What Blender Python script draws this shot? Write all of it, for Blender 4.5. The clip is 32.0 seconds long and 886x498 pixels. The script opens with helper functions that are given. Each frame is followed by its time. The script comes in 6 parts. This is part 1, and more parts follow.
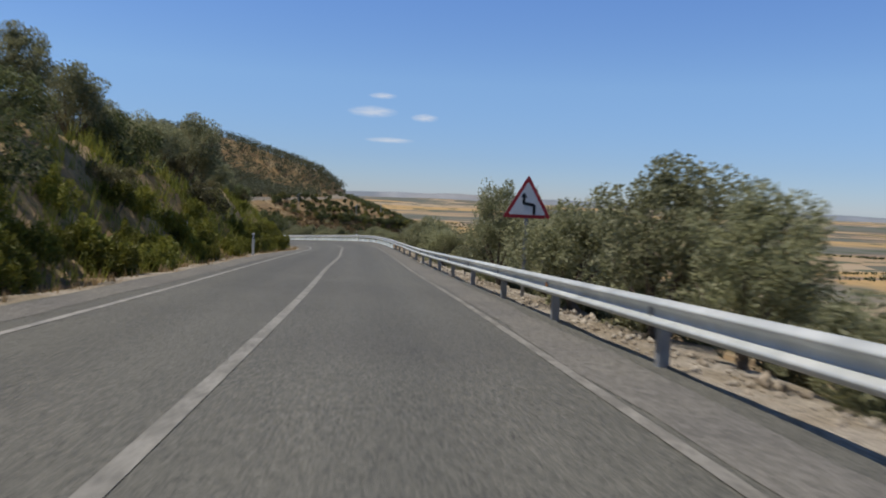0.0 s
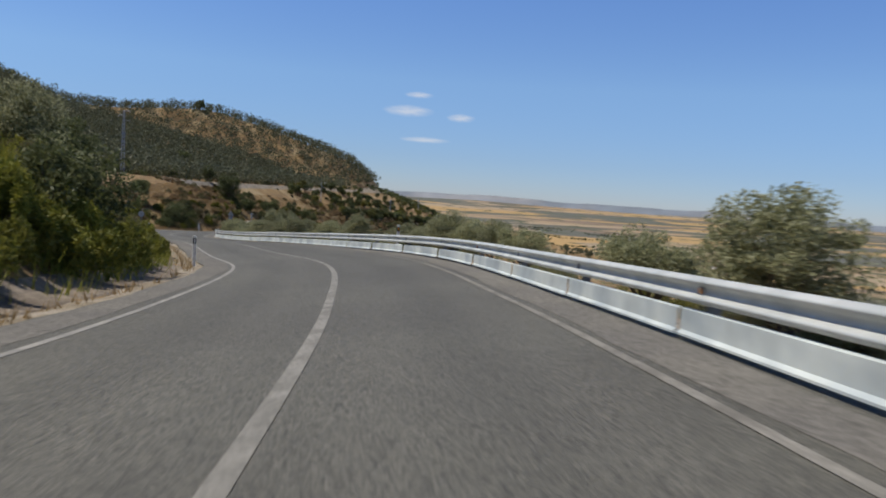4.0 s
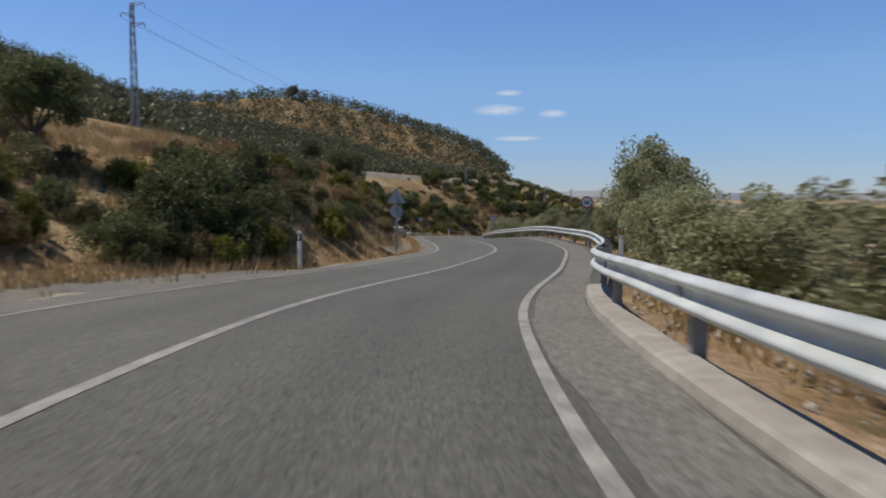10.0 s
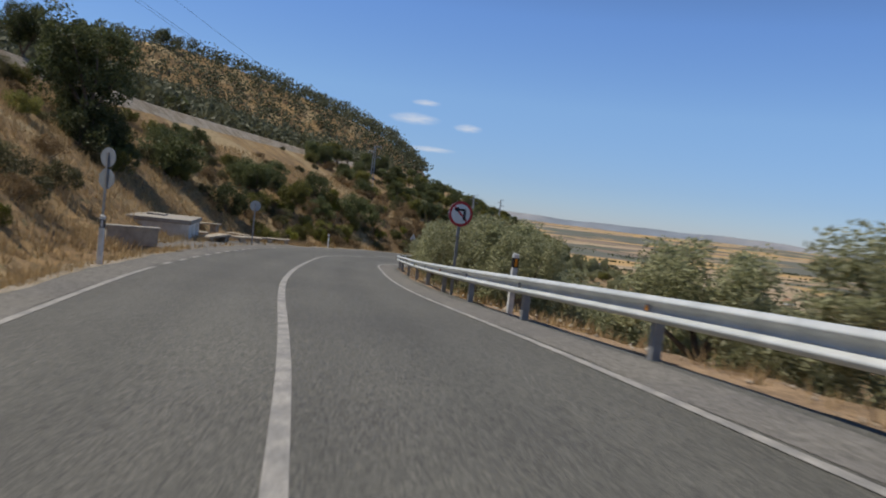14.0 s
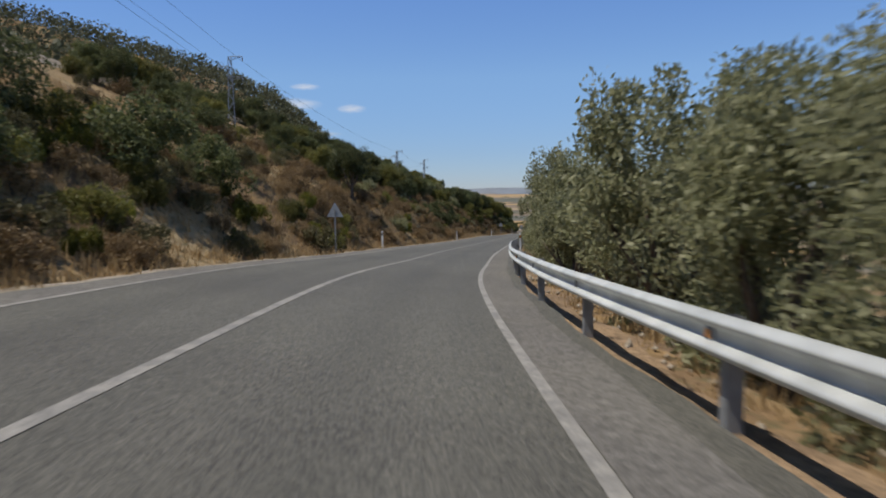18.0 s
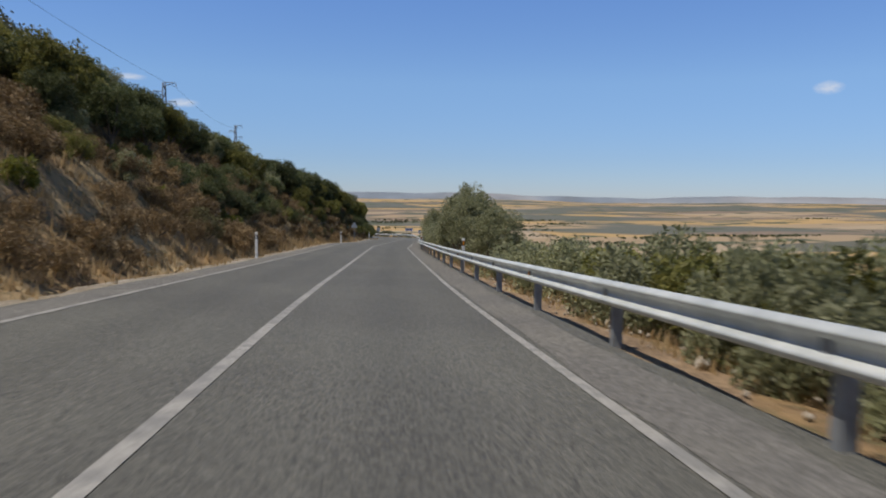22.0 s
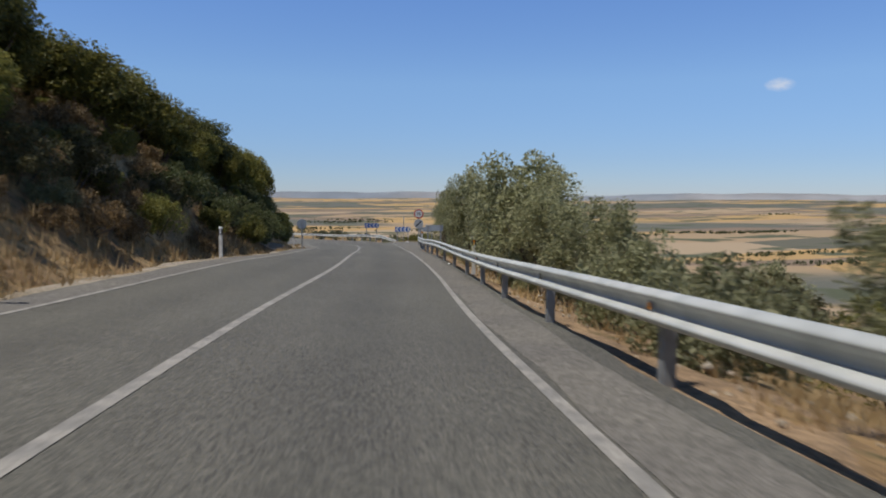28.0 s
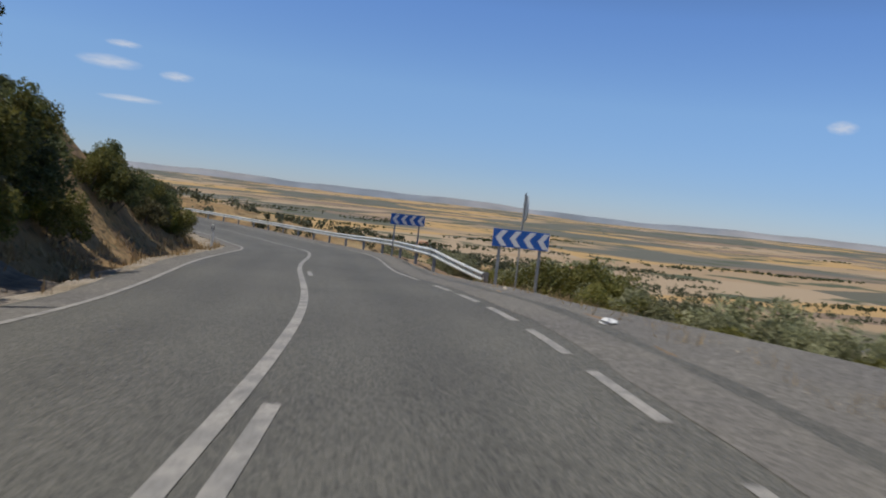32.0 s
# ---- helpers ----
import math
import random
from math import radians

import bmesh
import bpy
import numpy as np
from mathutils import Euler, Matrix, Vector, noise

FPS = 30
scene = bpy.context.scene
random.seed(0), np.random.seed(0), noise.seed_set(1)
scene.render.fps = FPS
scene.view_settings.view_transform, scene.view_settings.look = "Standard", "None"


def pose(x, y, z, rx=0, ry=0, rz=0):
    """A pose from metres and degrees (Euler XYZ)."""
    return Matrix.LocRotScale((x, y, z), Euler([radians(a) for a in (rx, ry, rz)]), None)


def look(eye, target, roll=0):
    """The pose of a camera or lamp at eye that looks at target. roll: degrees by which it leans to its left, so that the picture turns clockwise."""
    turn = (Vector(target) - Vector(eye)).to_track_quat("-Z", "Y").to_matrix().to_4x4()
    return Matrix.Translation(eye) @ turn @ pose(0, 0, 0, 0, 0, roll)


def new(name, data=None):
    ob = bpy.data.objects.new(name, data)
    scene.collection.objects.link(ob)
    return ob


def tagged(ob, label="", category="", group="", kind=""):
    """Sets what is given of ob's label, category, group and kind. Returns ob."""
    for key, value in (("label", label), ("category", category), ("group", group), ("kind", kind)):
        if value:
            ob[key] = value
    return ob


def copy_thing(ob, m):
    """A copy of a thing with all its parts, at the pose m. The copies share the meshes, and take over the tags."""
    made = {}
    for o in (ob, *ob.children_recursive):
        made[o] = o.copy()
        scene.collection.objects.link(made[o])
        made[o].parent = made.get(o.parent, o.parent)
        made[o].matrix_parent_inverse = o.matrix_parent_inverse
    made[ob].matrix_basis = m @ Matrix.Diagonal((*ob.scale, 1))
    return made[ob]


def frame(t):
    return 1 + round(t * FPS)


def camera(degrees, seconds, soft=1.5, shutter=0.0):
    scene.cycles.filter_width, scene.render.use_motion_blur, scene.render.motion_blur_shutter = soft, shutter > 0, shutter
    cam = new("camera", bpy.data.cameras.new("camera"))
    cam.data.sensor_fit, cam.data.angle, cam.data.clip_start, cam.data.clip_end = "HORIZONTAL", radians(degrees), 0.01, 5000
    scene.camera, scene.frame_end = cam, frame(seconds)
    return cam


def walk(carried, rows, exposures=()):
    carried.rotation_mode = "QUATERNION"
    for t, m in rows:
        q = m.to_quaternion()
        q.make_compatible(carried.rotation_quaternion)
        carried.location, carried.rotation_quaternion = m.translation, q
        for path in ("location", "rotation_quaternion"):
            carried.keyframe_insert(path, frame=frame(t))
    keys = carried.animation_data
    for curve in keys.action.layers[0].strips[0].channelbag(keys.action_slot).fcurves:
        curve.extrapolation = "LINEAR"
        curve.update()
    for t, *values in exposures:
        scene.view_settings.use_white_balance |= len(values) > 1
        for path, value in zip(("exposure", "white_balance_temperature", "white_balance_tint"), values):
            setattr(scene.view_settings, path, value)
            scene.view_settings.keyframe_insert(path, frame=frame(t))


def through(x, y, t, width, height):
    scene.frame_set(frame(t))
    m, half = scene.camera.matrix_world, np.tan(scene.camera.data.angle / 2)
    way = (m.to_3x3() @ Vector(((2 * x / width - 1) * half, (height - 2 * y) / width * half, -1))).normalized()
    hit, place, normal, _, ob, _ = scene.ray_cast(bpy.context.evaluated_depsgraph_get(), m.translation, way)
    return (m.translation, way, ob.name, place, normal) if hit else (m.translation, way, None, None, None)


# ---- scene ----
cam = camera(63.4, 32.0, soft=1.9, shutter=0.25)
PATH = [
    (0.0, pose(-0.000, 0.000, 0.000, 85.582, -2.551, 0.197)),
    (0.5, pose(-0.730, 6.880, -0.435, 85.460, -2.563, 0.612)),
    (1.0, pose(-1.490, 13.763, -0.898, 85.502, -2.084, 0.722)),
    (1.5, pose(-2.419, 20.807, -1.352, 85.417, -2.522, 0.860)),
    (2.0, pose(-3.310, 27.828, -1.796, 85.650, -2.413, 0.940)),
    (2.5, pose(-4.035, 34.773, -2.238, 85.395, -1.243, 1.148)),
    (4.5, pose(-8.491, 62.860, -3.978, 85.590, -5.698, 4.663)),
    (5.0, pose(-9.910, 69.776, -4.400, 85.478, -7.025, 7.595)),
    (5.5, pose(-11.710, 76.595, -4.831, 85.400, -6.882, 10.815)),
    (6.0, pose(-13.964, 83.299, -5.264, 85.400, -7.140, 15.242)),
    (6.5, pose(-16.691, 89.788, -5.688, 85.503, -6.647, 19.118)),
    (7.0, pose(-19.828, 96.052, -6.103, 85.500, -5.139, 22.799)),
    (7.5, pose(-23.200, 102.101, -6.525, 85.559, -4.358, 24.256)),
    (8.0, pose(-26.546, 108.094, -6.951, 85.409, -3.415, 23.847)),
    (8.5, pose(-29.763, 114.014, -7.405, 84.899, -2.413, 22.572)),
    (9.0, pose(-32.680, 120.033, -7.860, 84.923, -1.199, 19.316)),
    (9.5, pose(-35.277, 126.036, -8.308, 84.540, -0.852, 15.285)),
    (10.0, pose(-37.370, 132.678, -8.690, 85.490, -0.133, 10.099)),
    (10.5, pose(-39.030, 139.459, -9.000, 86.102, -1.640, 5.487)),
    (11.0, pose(-40.102, 146.484, -9.305, 86.408, -4.000, 0.488)),
    (11.5, pose(-40.678, 153.336, -9.695, 86.179, -5.769, -0.931)),
    (12.0, pose(-41.334, 160.377, -10.043, 86.460, -6.979, 0.139)),
    (12.5, pose(-42.159, 167.457, -10.336, 86.401, -7.755, 0.945)),
    (13.0, pose(-43.042, 174.595, -10.623, 86.863, -7.610, 1.851)),
    (13.5, pose(-44.021, 181.745, -10.904, 86.793, -7.540, 2.310)),
    (14.0, pose(-45.027, 188.901, -11.212, 86.556, -6.433, 2.680)),
    (14.5, pose(-46.012, 195.678, -11.565, 85.921, -4.390, 3.012)),
    (15.0, pose(-47.021, 202.373, -11.977, 85.192, -2.005, 2.882)),
    (15.5, pose(-47.947, 208.912, -12.439, 85.337, -0.950, 2.734)),
    (17.5, pose(-50.690, 236.066, -14.237, 85.012, 0.847, -2.804)),
    (18.0, pose(-50.890, 242.900, -14.658, 85.267, 0.775, -5.763)),
    (18.5, pose(-50.783, 249.781, -15.009, 85.466, 0.970, -8.359)),
    (19.0, pose(-50.235, 256.955, -15.402, 85.265, 0.627, -11.373)),
    (19.5, pose(-49.419, 264.031, -15.813, 85.375, 0.089, -13.481)),
    (20.0, pose(-48.230, 271.137, -16.305, 85.496, 0.156, -15.500)),
    (20.5, pose(-46.927, 278.225, -16.752, 85.372, -0.301, -16.679)),
    (21.0, pose(-45.470, 285.266, -17.176, 85.479, -0.627, -17.735)),
    (21.5, pose(-44.030, 291.968, -17.588, 85.623, -0.261, -18.000)),
    (22.0, pose(-42.436, 298.635, -18.013, 85.654, -0.739, -18.351)),
    (22.5, pose(-40.853, 305.505, -18.426, 85.655, -0.888, -18.802)),
    (23.0, pose(-39.171, 312.505, -18.848, 85.697, -0.979, -19.594)),
    (23.5, pose(-37.332, 319.353, -19.247, 85.388, -0.915, -20.045)),
    (24.0, pose(-35.459, 326.423, -19.670, 85.782, -0.888, -20.687)),
    (24.5, pose(-33.539, 333.500, -20.081, 85.589, -0.694, -21.119)),
    (26.5, pose(-25.908, 361.830, -21.698, 85.892, 0.386, -21.447)),
    (27.0, pose(-24.009, 368.509, -22.079, 85.742, 0.365, -21.548)),
    (27.5, pose(-22.182, 375.029, -22.447, 85.865, 0.143, -21.767)),
    (28.0, pose(-20.247, 381.662, -22.834, 85.674, -0.286, -22.011)),
    (28.5, pose(-18.280, 388.171, -23.189, 85.812, -0.312, -22.176)),
    (29.0, pose(-16.261, 394.852, -23.520, 85.738, -0.184, -22.432)),
    (29.5, pose(-14.284, 401.346, -23.877, 85.888, -0.183, -22.666)),
    (30.0, pose(-12.230, 408.048, -24.254, 86.323, -1.351, -22.772)),
    (30.5, pose(-10.317, 414.608, -24.559, 86.077, -0.953, -22.944)),
    (31.0, pose(-8.409, 420.724, -24.967, 86.240, -0.523, -22.595)),
    (31.5, pose(-6.713, 426.799, -25.287, 86.731, -5.251, -21.289)),
    (32.0, pose(-5.181, 432.927, -25.538, 86.134, -6.387, -18.902)),
]
walk(cam, PATH, [(0.0, -0.15, 6400, 11), (29.0, -0.15, 6400, 11), (32.0, -0.25, 6350, 11)])

# ---- sky, sun ----
world = bpy.data.worlds.new("sky")
scene.world = world
world.use_nodes = True
wn, wl = world.node_tree.nodes, world.node_tree.links
wn.clear()
SUN_TO = Vector((-0.43, -0.08, 0.90)).normalized()
sky = wn.new("ShaderNodeTexSky")
sky.sky_type = "NISHITA"
sky.sun_disc = False
sky.sun_elevation = math.asin(SUN_TO.z)
sky.sun_rotation = math.atan2(SUN_TO.x, SUN_TO.y)
sky.altitude = 400
sky.air_density, sky.dust_density, sky.ozone_density = 0.8, 0.0, 6.0
bg = wn.new("ShaderNodeBackground")
bg.inputs["Strength"].default_value = 0.118
# a layer of dry summer haze dims and greys the sky towards the horizon, the same all round
way = wn.new("ShaderNodeTexCoord")
high = wn.new("ShaderNodeSeparateXYZ")
wl.new(way.outputs["Generated"], high.inputs[0])
haze = wn.new("ShaderNodeValToRGB")
he = haze.color_ramp.elements
he[0].position, he[0].color = 0.0, (0.60, 0.64, 0.79, 1)
he[1].position, he[1].color = 1.0, (0.46, 0.47, 0.48, 1)
for q, c in ((0.05, (0.74, 0.77, 0.88)), (0.15, (1.12, 1.14, 1.14)), (0.26, (1.12, 1.22, 1.36)), (0.45, (0.76, 0.80, 0.84))):
    he.new(q).color = (*c, 1)
wl.new(high.outputs["Z"], haze.inputs[0])
tone = wn.new("ShaderNodeMix")
tone.data_type, tone.blend_type = "RGBA", "MULTIPLY"
tone.inputs[0].default_value = 1.0
wl.new(sky.outputs[0], tone.inputs[6])
wl.new(haze.outputs[0], tone.inputs[7])
wl.new(tone.outputs[2], bg.inputs[0])
wl.new(bg.outputs[0], wn.new("ShaderNodeOutputWorld").inputs[0])
sun = new("sun", bpy.data.lights.new("sun", "SUN"))
sun.data.energy, sun.data.angle, sun.data.color = 4.3, radians(0.53), (1.0, 0.945, 0.85)
sun.matrix_world = look(SUN_TO * 200, (0, 0, 0))


# ---- materials ----
def mat(name, base, rough=0.8, metal=0.0, vary=0.0, scale=5.0, bump=0.0, bump_scale=30.0, second=None, second_scale=0.6, rand=0.0, spec=0.3, island=False, speck=0.0, lanes=False):
    """A surface with grain at one scale, stains towards a second colour at another, fine relief, and a shade of its own for each object."""
    m = bpy.data.materials.new(name)
    m.use_nodes = True
    nt = m.node_tree
    n, l = nt.nodes, nt.links
    p = n["Principled BSDF"]
    p.inputs["Roughness"].default_value, p.inputs["Metallic"].default_value = rough, metal
    p.inputs["Specular IOR Level"].default_value = spec
    geo = n.new("ShaderNodeNewGeometry")
    col = None
    rgb = n.new("ShaderNodeRGB")
    rgb.outputs[0].default_value = (*base, 1)
    col = rgb.outputs[0]
    if second:
        t2 = n.new("ShaderNodeTexNoise")
        t2.inputs["Scale"].default_value, t2.inputs["Detail"].default_value = second_scale, 5
        l.new(geo.outputs["Position"], t2.inputs["Vector"])
        ramp = n.new("ShaderNodeMapRange")
        ramp.inputs[1].default_value, ramp.inputs[2].default_value = 0.42, 0.6
        l.new(t2.outputs[0], ramp.inputs[0])
        mx = n.new("ShaderNodeMix")
        mx.data_type = "RGBA"
        l.new(ramp.outputs[0], mx.inputs[0])
        l.new(col, mx.inputs[6])
        mx.inputs[7].default_value = (*second, 1)
        col = mx.outputs[2]
    if vary or rand:
        hsv = n.new("ShaderNodeHueSaturation")
        l.new(col, hsv.inputs["Color"])
        val = None
        if vary:
            t1 = n.new("ShaderNodeTexNoise")
            t1.inputs["Scale"].default_value, t1.inputs["Detail"].default_value = scale, 6
            l.new(geo.outputs["Position"], t1.inputs["Vector"])
            r1 = n.new("ShaderNodeMapRange")
            r1.inputs[1].default_value, r1.inputs[2].default_value = 0.3, 0.7
            r1.inputs[3].default_value, r1.inputs[4].default_value = 1 - vary, 1 + vary
            l.new(t1.outputs[0], r1.inputs[0])
            val = r1.outputs[0]
        if rand:
            oi = n.new("ShaderNodeObjectInfo")
            r2 = n.new("ShaderNodeMapRange")
            r2.inputs[3].default_value, r2.inputs[4].default_value = 1 - rand, 1 + rand
            l.new(geo.outputs["Random Per Island"] if island else oi.outputs["Random"], r2.inputs[0])
            if val is None:
                val = r2.outputs[0]
            else:
                mm = n.new("ShaderNodeMath")
                mm.operation = "MULTIPLY"
                l.new(val, mm.inputs[0])
                l.new(r2.outputs[0], mm.inputs[1])
                val = mm.outputs[0]
        l.new(val, hsv.inputs["Value"])
        col = hsv.outputs[0]
    if speck:
        # single pale and dark stones
        vo = n.new("ShaderNodeTexVoronoi")
        vo.inputs["Scale"].default_value = 55
        l.new(geo.outputs["Position"], vo.inputs["Vector"])
        sp = n.new("ShaderNodeSeparateColor")
        l.new(vo.outputs["Color"], sp.inputs[0])
        r4 = n.new("ShaderNodeMapRange")
        r4.inputs[3].default_value, r4.inputs[4].default_value = 1 - speck, 1 + speck
        l.new(sp.outputs[0], r4.inputs[0])
        h4 = n.new("ShaderNodeHueSaturation")
        l.new(col, h4.inputs["Color"])
        l.new(r4.outputs[0], h4.inputs["Value"])
        col = h4.outputs[0]
    if lanes:
        # the mesh stores how much each strip of the road is darkened by oil, rubber and newer asphalt
        at = n.new("ShaderNodeAttribute")
        at.attribute_name = "wear"
        h5 = n.new("ShaderNodeHueSaturation")
        l.new(col, h5.inputs["Color"])
        l.new(at.outputs["Fac"], h5.inputs["Value"])
        col = h5.outputs[0]
    l.new(col, p.inputs["Base Color"])
    if bump:
        t3 = n.new("ShaderNodeTexNoise")
        t3.inputs["Scale"].default_value, t3.inputs["Detail"].default_value = bump_scale, 4
        l.new(geo.outputs["Position"], t3.inputs["Vector"])
        b = n.new("ShaderNodeBump")
        b.inputs["Strength"].default_value, b.inputs["Distance"].default_value = bump, 0.02
        l.new(t3.outputs[0], b.inputs["Height"])
        l.new(b.outputs[0], p.inputs["Normal"])
    return m


def leaf_mat(name, base, second, through=0.25, rand=0.35):
    """Leaves: two greens mixed leaf by leaf, some light passing through."""
    m = bpy.data.materials.new(name)
    m.use_nodes = True
    n, l = m.node_tree.nodes, m.node_tree.links
    p = n["Principled BSDF"]
    p.inputs["Roughness"].default_value = 0.55
    p.inputs["Specular IOR Level"].default_value = 0.3
    geo = n.new("ShaderNodeNewGeometry")
    mx = n.new("ShaderNodeMix")
    mx.data_type = "RGBA"
    l.new(geo.outputs["Random Per Island"], mx.inputs[0])
    mx.inputs[6].default_value, mx.inputs[7].default_value = (*base, 1), (*second, 1)
    oi = n.new("ShaderNodeObjectInfo")
    r2 = n.new("ShaderNodeMapRange")
    r2.inputs[3].default_value, r2.inputs[4].default_value = 1 - rand, 1 + rand
    l.new(oi.outputs["Random"], r2.inputs[0])
    hsv = n.new("ShaderNodeHueSaturation")
    l.new(mx.outputs[2], hsv.inputs["Color"])
    l.new(r2.outputs[0], hsv.inputs["Value"])
    l.new(hsv.outputs[0], p.inputs["Base Color"])
    tr = n.new("ShaderNodeBsdfTranslucent")
    l.new(hsv.outputs[0], tr.inputs[0])
    ms = n.new("ShaderNodeMixShader")
    ms.inputs[0].default_value = through
    l.new(p.outputs[0], ms.inputs[1])
    l.new(tr.outputs[0], ms.inputs[2])
    l.new(ms.outputs[0], n["Material Output"].inputs[0])
    return m


ASPHALT = mat("asphalt", (0.122, 0.116, 0.094), 0.72, vary=0.22, scale=45, bump=0.5, bump_scale=90, second=(0.106, 0.100, 0.082), second_scale=0.22, speck=0.6, spec=0.5, lanes=True)
ASPHALT_OLD = mat("asphalt_side", (0.15, 0.14, 0.125), 0.9, vary=0.2, scale=8, bump=0.5, bump_scale=40, second=(0.19, 0.165, 0.13), second_scale=0.5)
PAINT = mat("road_paint", (0.34, 0.32, 0.285), 0.7, vary=0.25, scale=25, second=(0.24, 0.23, 0.21), second_scale=3.0)
PAINT_OLD = mat("old_road_paint", (0.275, 0.26, 0.228), 0.75, vary=0.28, scale=22, second=(0.20, 0.19, 0.165), second_scale=2.5)
WORN = mat("worn_paint", (0.25, 0.235, 0.205), 0.8, vary=0.3, scale=20, second=(0.18, 0.168, 0.145), second_scale=2.0)
STEEL = mat("galvanised_steel", (0.62, 0.63, 0.60), 0.5, metal=0.25, vary=0.12, scale=3, second=(0.54, 0.56, 0.54), second_scale=1.2, rand=0.08)
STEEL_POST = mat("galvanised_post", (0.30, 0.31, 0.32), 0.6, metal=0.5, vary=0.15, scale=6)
STEEL_PLATE = mat("galvanised_plate", (0.66, 0.70, 0.67), 0.6, metal=0.15, vary=0.10, scale=2, second=(0.46, 0.51, 0.52), second_scale=0.8)
SIGN_BACK = mat("sign_back", (0.33, 0.37, 0.41), 0.55, metal=0.3, vary=0.1, scale=6)
SIGN_WHITE = mat("sign_white", (0.72, 0.72, 0.72), 0.5, vary=0.06, scale=8)
SIGN_RED = mat("sign_red", (0.42, 0.035, 0.04), 0.5, vary=0.1, scale=8)
SIGN_BLACK = mat("sign_black", (0.02, 0.02, 0.022), 0.5, vary=0.1)
SIGN_BLUE = mat("sign_blue", (0.03, 0.12, 0.42), 0.5, vary=0.1, scale=8)
SIGN_GREY = mat("sign_grey", (0.40, 0.42, 0.44), 0.5, vary=0.1, scale=8)
AMBER = mat("reflector_amber", (0.75, 0.28, 0.02), 0.35, vary=0.1)
WHITE = mat("white_plastic", (0.75, 0.75, 0.73), 0.6, vary=0.12, scale=9, second=(0.6, 0.59, 0.55), second_scale=4)
CONCRETE = mat("concrete", (0.35, 0.32, 0.275), 0.9, vary=0.18, scale=6, bump=0.4, bump_scale=20, second=(0.30, 0.27, 0.23), second_scale=0.9)
STAINED = mat("stained_concrete", (0.25, 0.205, 0.155), 0.95, vary=0.3, scale=4, bump=0.6, bump_scale=16, second=(0.17, 0.135, 0.10), second_scale=0.7, speck=0.2)
LIME = mat("limewash", (0.74, 0.72, 0.68), 0.9, vary=0.12, scale=4, bump=0.3, bump_scale=15, second=(0.55, 0.52, 0.46), second_scale=1.1)
STONE = mat("pale_stone", (0.40, 0.35, 0.28), 0.95, vary=0.25, scale=5, bump=0.6, bump_scale=12, second=(0.28, 0.23, 0.17), second_scale=1.5, rand=0.2)
BARK = mat("bark", (0.13, 0.105, 0.08), 0.95, vary=0.3, scale=12, bump=0.8, bump_scale=25)
OLIVE = leaf_mat("olive_leaf", (0.205, 0.212, 0.098), (0.40, 0.395, 0.235), 0.45, 0.2)
GROVE = leaf_mat("grove_leaf", (0.070, 0.078, 0.040), (0.150, 0.152, 0.088), 0.3, 0.2)
OAK = leaf_mat("oak_leaf", (0.072, 0.090, 0.034), (0.17, 0.182, 0.075), 0.4)
BROOM = leaf_mat("broom_leaf", (0.135, 0.155, 0.026), (0.27, 0.25, 0.045), 0.38)
SCRUB = leaf_mat("scrub_leaf", (0.105, 0.105, 0.045), (0.20, 0.17, 0.08), 0.3)
DRYBUSH = leaf_mat("dry_bush_leaf", (0.17, 0.105, 0.045), (0.30, 0.215, 0.11), 0.25, 0.3)
STRAW = leaf_mat("dry_grass", (0.36, 0.245, 0.115), (0.52, 0.38, 0.20), 0.3, 0.2)
FIG = leaf_mat("fig_leaf", (0.115, 0.125, 0.034), (0.25, 0.225, 0.06), 0.42)


